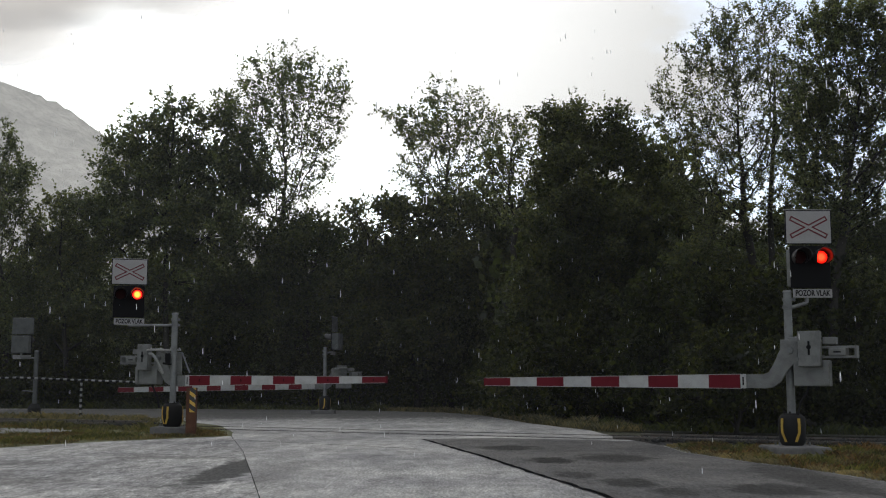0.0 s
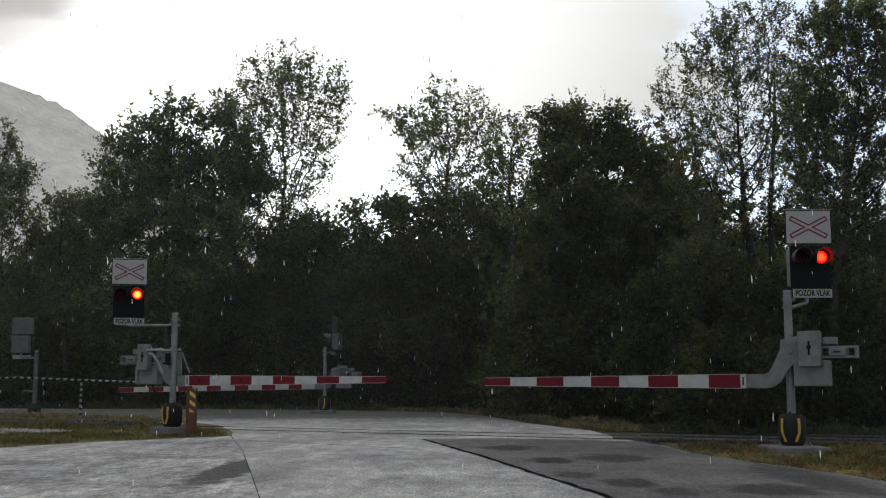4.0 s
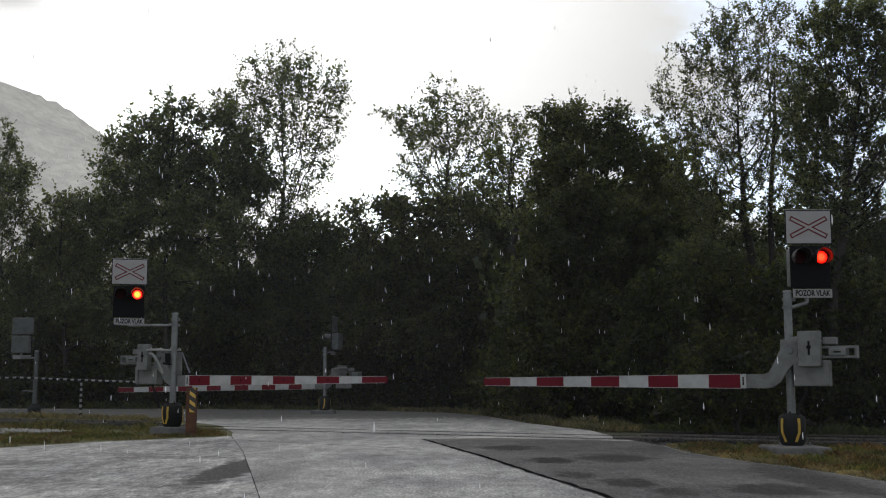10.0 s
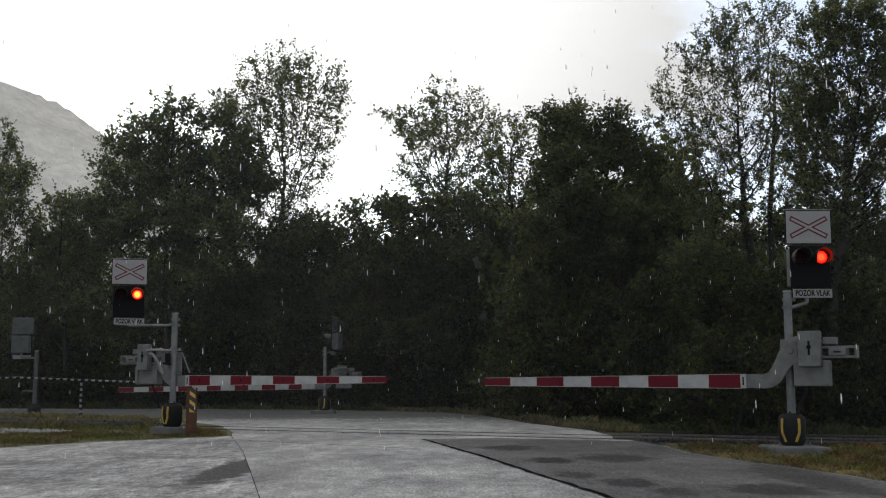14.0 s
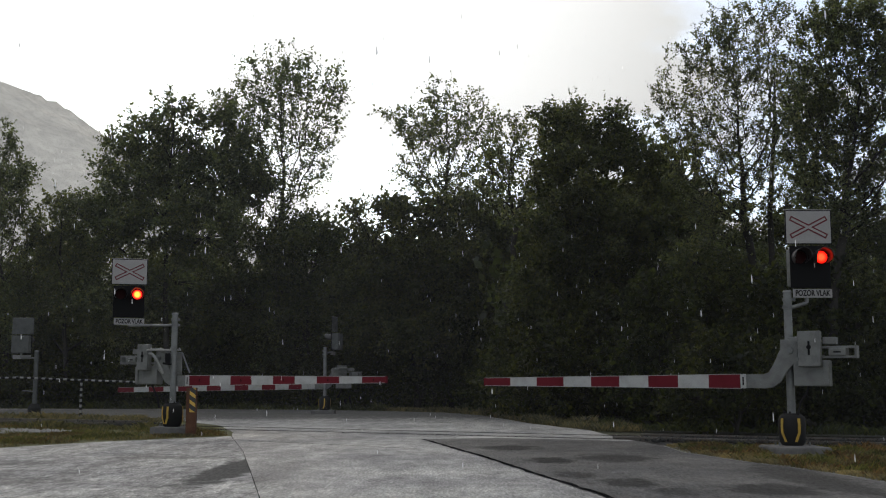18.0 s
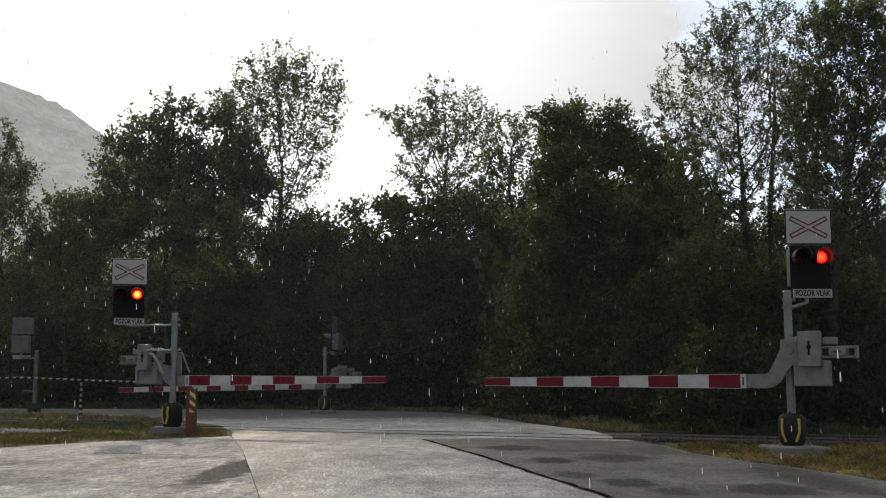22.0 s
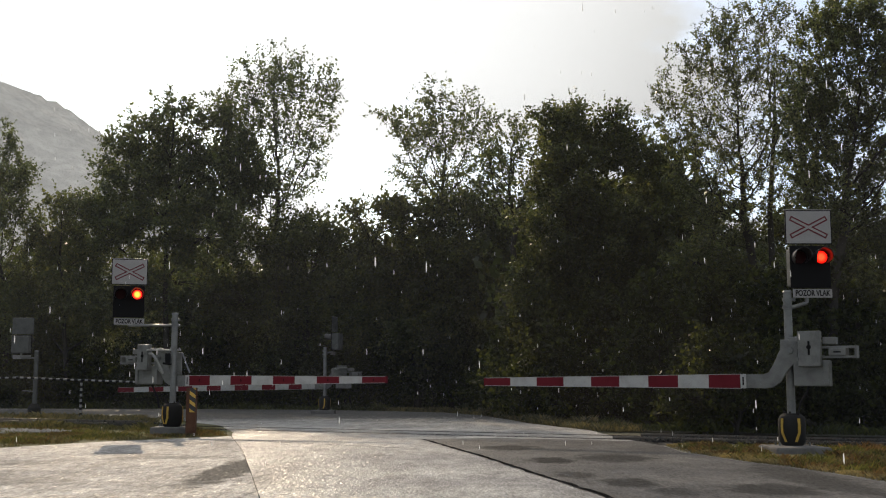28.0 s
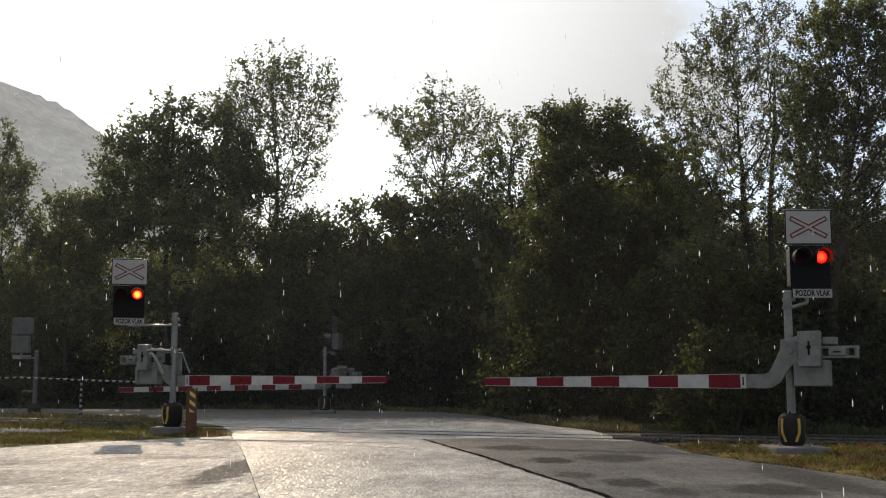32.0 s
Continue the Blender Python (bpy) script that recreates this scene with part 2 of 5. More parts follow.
CONCRETE = painted("concrete", (0.135, 0.13, 0.125), (0.06, 0.057, 0.054), 0.85, 0, 0.6, 5, 0.5)
GALV = painted("galvanised_steel", (0.19, 0.195, 0.192), (0.08, 0.08, 0.078), 0.45, 0.4, 0.6, 7)
GREY_PAINT = painted("grey_paint", (0.165, 0.168, 0.160), (0.06, 0.06, 0.056), 0.4, 0.0, 0.6, 7)
DARK_GREY = painted("dark_grey_back", (0.085, 0.09, 0.09), (0.05, 0.05, 0.048), 0.6, 0.2, 0.5, 6)
BLACK = painted("black_paint", (0.008, 0.008, 0.009), (0.02, 0.019, 0.018), 0.75, 0, 0.4, 8, 0.15, 0.12)
HOOD = painted("hood_paint", (0.035, 0.033, 0.033), (0.05, 0.047, 0.045), 0.3, 0, 0.4, 8, 0.1, 0.5)
RUBBER = painted("black_rubber", (0.010, 0.010, 0.010), (0.03, 0.027, 0.024), 0.85, 0, 0.5, 8)
YELLOW = painted("yellow_paint", (0.45, 0.29, 0.045), (0.18, 0.12, 0.05), 0.5, 0, 0.5, 10)
BOOM_RED = painted("boom_red", (0.118, 0.007, 0.014), (0.07, 0.008, 0.011), 0.5, 0, 0.3, 6, 0.15, 0.15)
BOOM_WHITE = painted("boom_white", (0.39, 0.39, 0.375), (0.20, 0.195, 0.18), 0.4, 0, 0.45, 6)
BAND_WHITE = painted("band_white", (0.24, 0.24, 0.23), (0.12, 0.118, 0.11), 0.5, 0, 0.5, 6)
SIGN_WHITE = painted("sign_white", (0.30, 0.29, 0.286), (0.22, 0.21, 0.2), 0.4, 0, 0.25, 6)
SIGN_RED = painted("sign_red", (0.11, 0.008, 0.014), (0.12, 0.03, 0.03), 0.45, 0, 0.2, 6)
RUST = painted("rusty_steel", (0.10, 0.046, 0.026), (0.05, 0.026, 0.019), 0.8, 0.1, 0.7, 7)
LENS = painted("dark_lens", (0.03, 0.003, 0.003), (0.02, 0.003, 0.003), 0.45, 0, 0.3, 8, 0.02, 0.1)
GLOW_HOT = glowing("lamp_light_hot", (1.0, 0.15, 0.016), (1.0, 0.006, 0.012), 6.0, 1.6)
GLOW = glowing("lamp_light", (1.0, 0.045, 0.014), (1.0, 0.008, 0.004), 2.6, 1.1)
BARK = painted("bark", (0.030, 0.026, 0.022), (0.014, 0.012, 0.011), 0.9, 0, 0.8, 4, 0.9)
LEAF = foliage("leaf_green", (0.026, 0.033, 0.025), (0.058, 0.069, 0.052), 0.42, (4.4, 4.6, 1.9), 0.3)
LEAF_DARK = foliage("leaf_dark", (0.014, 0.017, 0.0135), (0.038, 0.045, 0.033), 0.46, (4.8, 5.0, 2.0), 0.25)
# a much darker leaf copy: shade under the trees is put into its colour
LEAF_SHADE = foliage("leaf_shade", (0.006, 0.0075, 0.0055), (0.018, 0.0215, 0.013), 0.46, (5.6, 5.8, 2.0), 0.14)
LEAF_PALE = foliage("leaf_olive", (0.032, 0.038, 0.029), (0.066, 0.076, 0.055), 0.44, (4.0, 4.1, 1.9), 0.3)
GRASS = foliage("grass_dry", (0.042, 0.047, 0.024), (0.155, 0.142, 0.090), 0.40, (1.5, 1.42, 0.85))
STRAW = foliage("straw", (0.09, 0.078, 0.045), (0.30, 0.26, 0.165), 0.35, (1.3, 1.25, 0.9))
TUFT = foliage("tuft_green", (0.040, 0.047, 0.022), (0.120, 0.123, 0.060), 0.42, (1.6, 1.6, 0.9), 0.2)
DOCK = foliage("withered_brown", (0.045, 0.033, 0.020), (0.145, 0.105, 0.060), 0.3, (1.5, 1.35, 0.9), 0.2)
WEED = foliage("weed_green", (0.014, 0.019, 0.008), (0.036, 0.046, 0.017), 0.45)
HAZARD = striped("black_yellow_bands", (0.02, 0.02, 0.02), (0.50, 0.31, 0.05), 0.145, -0.62, 0.58)

# ---- mesh helpers ----
def part(name, bm, material, parent=None, label="", smooth=False, at=None):
    """Links a bmesh as one mesh object, under a thing or a part."""
    me = bpy.data.meshes.new(name)
    if smooth:
        for f in bm.faces:
            f.smooth = True
    bm.to_mesh(me)
    bm.free()
    me.materials.append(material)
    ob = new(name, me)
    if parent is not None:
        ob.parent = parent
    if at is not None:
        ob.matrix_basis = at
    if label:
        tagged(ob, label)
    return ob


def thing(name, m, label, category, group="", kind=""):
    ob = new(name)
    ob.empty_display_size = 0.2
    ob.matrix_basis = m
    return tagged(ob, label, category, group, kind)


def box(bm, c, s, bevel=0.0, rot=None):
    """A box round c of size s, with rounded edges."""
    r = bmesh.ops.create_cube(bm, size=1.0)
    vs = r["verts"]
    bmesh.ops.scale(bm, vec=s, verts=vs)
    if bevel:
        es = list({e for v in vs for e in v.link_edges})
        b = bmesh.ops.bevel(bm, geom=es, offset=bevel, segments=2, affect="EDGES", profile=0.6)
        vs = list({v for f in b["faces"] for v in f.verts} | {v for v in vs if v.is_valid})
    if rot is not None:
        bmesh.ops.rotate(bm, verts=vs, cent=(0, 0, 0), matrix=rot.to_3x3())
    bmesh.ops.translate(bm, verts=vs, vec=c)
    return bm


def rod(bm, a, b, r0, r1=None, seg=14):
    """A round rod from a to b."""
    a, b = Vector(a), Vector(b)
    r1 = r0 if r1 is None else r1
    d = b - a
    m = Matrix.Translation((a + b) / 2) @ d.to_track_quat("Z", "Y").to_matrix().to_4x4()
    bmesh.ops.create_cone(bm, cap_ends=True, cap_tris=False, segments=seg, radius1=r0, radius2=r1, depth=d.length, matrix=m)
    return bm


def prism(bm, outline, y0, y1, bevel=0.0):
    """An outline in x and z, thick from y0 to y1."""
    vs = [bm.verts.new((x, y0, z)) for x, z in outline]
    f = bm.faces.new(vs)
    ext = bmesh.ops.extrude_face_region(bm, geom=[f])
    bmesh.ops.translate(bm, verts=[v for v in ext["geom"] if isinstance(v, bmesh.types.BMVert)], vec=(0, y1 - y0, 0))
    bmesh.ops.recalc_face_normals(bm, faces=bm.faces[:])
    if bevel:
        bmesh.ops.bevel(bm, geom=bm.edges[:], offset=bevel, segments=1, affect="EDGES")
    return bm


def B():
    return bmesh.new()


def raw_mesh(name, verts, faces_n, material, parent=None, label="", smooth=False):
    """A mesh of equal polygons from arrays: verts (n, 3), faces_n: corners of each polygon in a row."""
    me = bpy.data.meshes.new(name)
    n = len(verts)
    k = faces_n.shape[1]
    me.vertices.add(n)
    me.vertices.foreach_set("co", np.asarray(verts, dtype=np.float32).ravel())
    me.loops.add(faces_n.size)
    me.loops.foreach_set("vertex_index", faces_n.astype(np.int32).ravel())
    me.polygons.add(len(faces_n))
    me.polygons.foreach_set("loop_start", np.arange(0, faces_n.size, k, dtype=np.int32))
    if smooth:
        me.polygons.foreach_set("use_smooth", np.ones(len(faces_n), dtype=bool))
    me.materials.append(material)
    me.update(calc_edges=True)
    me.validate()
    ob = new(name, me)
    if parent is not None:
        ob.parent = parent
    if label:
        tagged(ob, label)
    return ob


def sheet(name, outline, z, material, label, category, cell=None, lift=None):
    """A flat piece of ground with this outline (x, y)."""
    bm = B()
    f = bm.faces.new([bm.verts.new((x, y, z)) for x, y in outline])
    f.normal_update()
    if f.normal.z < 0:
        f.normal_flip()
    bmesh.ops.triangulate(bm, faces=bm.faces[:])
    ob = part(name, bm, material)
    return tagged(ob, label, category, "", "structure")


def ragged(points, step, rough, seed, closed=True):
    """The outline with its sides broken up into short uneven pieces."""
    rnd = random.Random(seed)
    out = []
    for (x0, y0), (x1, y1) in zip(points, points[1:] + (points[:1] if closed else [])):
        n = max(1, int(math.hypot(x1 - x0, y1 - y0) / step))
        for i in range(n):
            t = i / n
            out.append((x0 + (x1 - x0) * t + rnd.uniform(-rough, rough), y0 + (y1 - y0) * t + rnd.uniform(-rough, rough)))
    return out


# ---- ground ----
# far rail: from (-12.74, 32.86) to (6.28, 21.71)
TRACK_A, TRACK_U = Vector((-12.74, 32.86, 0)), Vector((0.8626, -0.5057, 0)).normalized()
TRACK_N = Vector((-0.5057, -0.8626, 0)).normalized()      # towards the near rail

def build_ground():
    bm = B()
    n = 60
    xs = [math.copysign(abs(u) ** 2.2, u) * 3500 for u in np.linspace(-1, 1, n)]
    grid = [[bm.verts.new((x, y + 20, -0.06 if abs(x) + abs(y) < 200 else -0.06 + 2.0 * noise.noise((x * 0.004, y * 0.004, 0)))) for x in xs] for y in xs]
    for i in range(n - 1):
        for j in range(n - 1):
            bm.faces.new((grid[i][j], grid[i][j + 1], grid[i + 1][j + 1], grid[i + 1][j]))
    tagged(part("ground", bm, SOIL), "dark earth and grass ground reaching to the hills", "ground", "", "structure")

    joint = [(-4.63, 25.2), (-4.28, 23.2), (-3.07, 17.62), (-2.19, 13.13), (-1.65, 10.37), (-0.9, 5.5), (0.4, -14)]
    road = [(6.5, -14), (5.2, 6), (4.68, 12), (4.56, 13), (4.34, 14.3), (4.0, 15.6), (3.68, 17.4), (3.74, 19.4), (3.45, 22), (3.35, 26.1), (2.4, 30.9), (1.3, 40), (0, 44),
            (-2.4, 46.6), (-6, 49), (-13, 51), (-25, 52), (-70, 52), (-70, 41), (-25, 40), (-16, 39.6), (-10.5, 37), (-7.2, 32.5), (-5.4, 28.6)]
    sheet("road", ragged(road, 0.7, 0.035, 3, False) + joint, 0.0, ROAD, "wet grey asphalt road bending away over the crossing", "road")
    # the older, darker half of the road beyond its long seam
    lane = [(-0.36, 21.7), (0.05, 19.3), (0.61, 16.23), (1.1, 13.0), (1.51, 10.4), (2.2, 5.5), (4.0, -13.9), (6.45, -13.9), (5.17, 6), (4.65, 12), (4.53, 13), (4.31, 14.3),
            (3.97, 15.6), (3.65, 17.4), (3.71, 19.4), (3.6, 20.9), (2.2, 21.7), (0.9, 22.3)]
    sheet("road_lane", lane, 0.003, LANE, "darker worn wet asphalt lane beside the seam", "road")
    yard = [(-15, -14), (-15, 9), (-9, 16), (-7.25, 18.8), (-6.2, 20.9), (-4.3, 23.2)]
    sheet("pavement", joint[1:] + ragged(yard, 0.6, 0.03, 5, False), -0.003, YARD,
          "wet worn asphalt yard beside the road", "pavement")
    floor_far = [(-70, 52.2), (-25, 52.2), (-13, 51.2), (-6, 49.2), (-2.4, 46.8), (0.4, 44.2), (1.7, 40), (2.9, 31), (3.9, 27), (6, 25.0), (14, 20.6),
                 (60, -6), (120, 40), (60, 140), (-70, 140)]
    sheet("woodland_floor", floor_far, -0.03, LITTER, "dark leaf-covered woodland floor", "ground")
    left = [(-4.15, 23.0), (-4.4, 25.1), (-5.1, 28.4), (-6.8, 32.4), (-10.2, 37.2), (-15.8, 40.0), (-25, 40.4), (-70, 41.4), (-70, 40), (-40, 20), (-15.1, 9),
            (-8.7, 15.8), (-7.0, 18.5), (-5.95, 20.6)]
    sheet("verge", ragged(left, 0.8, 0.04, 8), -0.012, TURF, "short patchy yellow-green grass verge", "grass")
    right = [(4.9, 6), (4.4, 12), (4.25, 13), (4.05, 14.3), (3.7, 15.6), (3.4, 17.4), (3.4, 19.4), (4.5, 20.2), (7.5, 18.6), (14, 15), (40, 0), (20, -10)]
    sheet("verge", ragged(right, 0.8, 0.04, 9), -0.012, TURF, "dry yellow grass verge beside the road", "grass")


build_ground()

# ---- railway track ----
def along(s, side=0.0, z=0.0):
    """A place s metres along the far rail, side metres towards the near rail."""
    p = TRACK_A + TRACK_U * s + TRACK_N * side
    return Vector((p.x, p.y, z))


TRACK_TURN = math.degrees(math.atan2(TRACK_U.y, TRACK_U.x))
RAIL_OUTLINE = [(-0.036, 0.0), (0.036, 0.0), (0.036, -0.03), (0.01, -0.045), (0.01, -0.12), (0.07, -0.135), (0.07, -0.15),
                (-0.07, -0.15), (-0.07, -0.135), (-0.01, -0.12), (-0.01, -0.045), (-0.036, -0.03)]


def build_track():
    # ballast bed, low on both sides of the crossing
    for s0, s1 in ((-45, 6.0), (19.2, 70)):
        a, b, c, d = along(s0, -0.9), along(s1, -0.9), along(s1, 2.3), along(s0, 2.3)
        n = 60
        bm = B()
        rows = []
        for i in range(n + 1):
            p, q = a.lerp(b, i / n), d.lerp(c, i / n)
            rows.append([bm.verts.new(p.lerp(q, t) + Vector((0, 0, z + 0.02 * noise.noise((i * 0.7, t * 9, s0))))) for t, z in
                         ((0, -0.05), (0.15, -0.02), (0.3, -0.10), (0.5, -0.09), (0.7, -0.10), (0.85, -0.02), (1, -0.05))])
        for r0, r1 in zip(rows, rows[1:]):
            for j in range(6):
                bm.faces.new((r0[j], r0[j + 1], r1[j + 1], r1[j]))
        tagged(part("ballast_bed", bm, BALLAST), "dark ballast bed under the rails", "ballast", "", "structure")
    track = thing("railway_track", pose(0, 0, 0), "single railway track with worn steel rails sunk into the road", "railway track")
    for side in (0.0, 1.505):
        for name, s0, s1, z in (("rail", -45, 5.9, 0.10), ("rail", 5.9, 19.4, 0.006), ("rail", 19.4, 70, 0.06)):
            bm = B()
            prism(bm, RAIL_OUTLINE, 0, s1 - s0)
            m = Matrix.Translation(along(s0, side, z)) @ pose(0, 0, 0, 0, 0, TRACK_TURN - 90)
            part(name, bm, RAIL_STEEL, track, "", at=m)
        # flangeway: dark groove strip beside the rail in the road
        bm = B()
        off = 0.075 if side == 0 else -0.075
        box(bm, (0, 0, 0), (13.4, 0.06, 0.004))
        part("flangeway_groove", bm, TAR, track, "dark groove beside the rail", at=Matrix.Translation(along(12.65, side + off, 0.0075)) @ pose(0, 0, 0, 0, 0, TRACK_TURN))
    bm0 = B()
    box(bm0, (0, 0, 0), (0.24, 2.4, 0.14), 0.015)
    first = part("sleeper", bm0, RUST, track)
    first.matrix_basis = Matrix.Translation(along(4.0, 0.75, -0.17)) @ pose(0, 0, 0, 0, 0, TRACK_TURN)
    first.data.materials[0] = CONCRETE
    for s in [3.4 - 0.62 * i for i in range(26)] + [21.0 + 0.62 * i for i in range(26)]:
        ob = first.copy()
        scene.collection.objects.link(ob)
        ob.matrix_basis = Matrix.Translation(along(s, 0.75, -0.17)) @ pose(0, 0, 0, 0, 0, TRACK_TURN)


build_track()


def ribbon(name, points, width, z, material, label, seed):
    """A narrow uneven strip along points on the road."""
    rnd = random.Random(seed)
    pts = []
    for (x0, y0), (x1, y1) in zip(points, points[1:]):
        n = max(2, int(math.hypot(x1 - x0, y1 - y0) / 0.25))
        pts += [Vector((x0 + (x1 - x0) * i / n, y0 + (y1 - y0) * i / n, z)) for i in range(n)]
    pts.append(Vector((*points[-1], z)))
    bm = B()
    last = None
    for p, q in zip(pts, pts[1:] + [pts[-1] * 2 - pts[-2]]):
        d = (q - p).normalized()
        nrm = Vector((-d.y, d.x, 0))
        w = width * rnd.uniform(0.6, 1.25) / 2
        c = p + nrm * rnd.uniform(-0.25, 0.25) * width
        pair = (bm.verts.new(c + nrm * w), bm.verts.new(c - nrm * w))
        if last:
            f = bm.faces.new((last[0], last[1], pair[1], pair[0]))
            f.normal_update()
            if f.normal.z < 0:
                f.normal_flip()
        last = pair
    return tagged(part(name, bm, material), label, "road seam", "", "structure")


ribbon("seam_or_shadow", [(-0.36, 21.7), (0.05, 19.3), (0.61, 16.23), (1.1, 13.0), (1.51, 10.4), (2.2, 5.5)], 0.075, 0.007, TAR, "dark open seam along the asphalt lane", 4)
ribbon("seam_or_shadow", [(-4.3, 23.2), (-3.07, 17.62), (-2.19, 13.13), (-1.65, 10.37), (-1.2, 7.5)], 0.007, 0.004, TAR, "thin crack where yard and road meet", 5)
# this strip paints the lowered boom's cast shadow across the asphalt
ribbon("seam_or_shadow", [(-4.75, 21.9), (-3.6, 21.2), (-2.2, 20.0), (-0.6, 18.6)], 0.04, 0.004, TAR, "thin dark strip painted for the boom shadow on the asphalt", 6)
ribbon("seam_or_shadow", [(-1.7, 33.5), (-0.6, 32.4), (0.8, 30.6)], 0.07, 0.004, TAR, "short dark crack in the road", 7)


def stones(name, label, outline, count, size, seed, material):
    """Broken stones lying inside an outline."""
    rng = np.random.default_rng(seed)
    poly = np.array(outline)
    pts = rng.uniform(poly.min(0), poly.max(0), (count * 3, 2))
    inside = np.zeros(len(pts), bool)
    for (x0, y0), (x1, y1) in zip(poly, np.roll(poly, -1, 0)):
        inside ^= ((y0 > pts[:, 1]) != (y1 > pts[:, 1])) & (pts[:, 0] < (x1 - x0) * (pts[:, 1] - y0) / (y1 - y0 + 1e-12) + x0)
    pts = pts[inside][:count]
    n = len(pts)
    shape = np.array([[1, 0, 0], [-1, 0, 0], [0, 1, 0], [0, -1, 0], [0, 0, 1], [0, 0, -0.6]], float)
    r = size * rng.uniform(0.5, 1.4, n)
    v = shape[None] * r[:, None, None] * rng.uniform(0.6, 1.2, (n, 6, 1))
    a = rng.uniform(0, 6.28, n)
    c, s_ = np.cos(a)[:, None], np.sin(a)[:, None]
    v = np.stack([v[..., 0] * c - v[..., 1] * s_, v[..., 0] * s_ + v[..., 1] * c, v[..., 2]], -1)
    v += np.column_stack([pts, np.zeros(n)])[:, None] + np.array([0, 0, 0.3 * size])
    tri = np.array([[0, 2, 4], [2, 1, 4], [1, 3, 4], [3, 0, 4], [2, 0, 5], [1, 2, 5], [3, 1, 5], [0, 3, 5]])
    f = (tri[None] + (np.arange(n) * 6)[:, None, None]).reshape(-1, 3)
    return tagged(raw_mesh(name, v.reshape(-1, 3), f, material), label, "gravel", "", "stuff")


stones("gravel", "strip of pale crushed stone in the grass", [(-14, 24.0), (-9.2, 24.0), (-8.0, 24.9), (-9.6, 25.8), (-14, 26.2)], 1500, 0.055, 3, GRAVEL)
stones("gravel", "dark ballast stones between the rails", [tuple(along(s, q)[:2]) for s, q in ((-14, -0.6), (6, -0.6), (6, 2.1), (-14, 2.1))], 3000, 0.04, 4, BALLAST)
stones("gravel", "dark ballast stones between the rails", [tuple(along(s, q)[:2]) for s, q in ((20.4, -0.6), (34, -0.6), (34, 2.1), (20.0, 2.1))], 3000, 0.04, 5, BALLAST)
stones("gravel", "loose grit along the road's edge", [(4.6, 12), (4.3, 14.2), (3.95, 15.6), (3.65, 17.4), (3.7, 19.3), (3.9, 19.3), (3.85, 17.4), (4.15, 15.6), (4.5, 14.2), (4.8, 12)], 900, 0.009, 6, GRAVEL)

# ---- level crossing barriers ----
def sign_cross(parent, w, h, back):
    """Warning cross board: white plate, dark rim, two white arms edged in red."""
    bm = B()
    box(bm, (0, 0.016, 0), (w + 0.026, 0.02, h + 0.026), 0.006)
    board = part("cross_board", bm, back, parent, "white board with a red-edged warning cross")
    bm = B()
    box(bm, (0, 0.0, 0), (w + 0.03, 0.013, h + 0.03), 0.004)
    part("rim", bm, BLACK, board, "dark rim")
    bm = B()
    box(bm, (0, 0.012, h / 2 + 0.02), (w + 0.03, 0.05, 0.012), 0.003)
    part("top_edge", bm, SIGN_WHITE, board, "pale folded top edge")
    bm = B()
    box(bm, (0, 0, 0), (w, 0.018, h), 0.004)
    part("face", bm, SIGN_WHITE, board, "weathered white face")
    ang = math.atan2(h * 0.56, w * 0.80)
    for sgn in (1, -1):
        for name, ln, th, y, mat in (("cross_edge", w * 0.92, 0.082, -0.0110 + 0.0006 * sgn, SIGN_RED), ("cross_arm", w * 0.92 - 0.044, 0.036, -0.0140 + 0.0006 * sgn, SIGN_WHITE)):
            bm = B()
            box(bm, (0, 0, 0), (ln, 0.003, th), 0.0)
            part(name, bm, mat, board, at=Matrix.Translation((0, y, 0)) @ pose(0, 0, 0, 0, math.degrees(ang) * sgn, 0))
    return board


def lettering(parent, text, size, at, material):
    cu = bpy.data.curves.new("lettering", "FONT")
    cu.body, cu.size, cu.extrude, cu.align_x, cu.align_y = text, size, 0.0015, "CENTER", "CENTER"
    cu.offset = 0.004
    cu.materials.append(material)
    ob = new("lettering", cu)
    ob.parent = parent
    ob.matrix_basis = at
    return tagged(ob, "black capital letters")


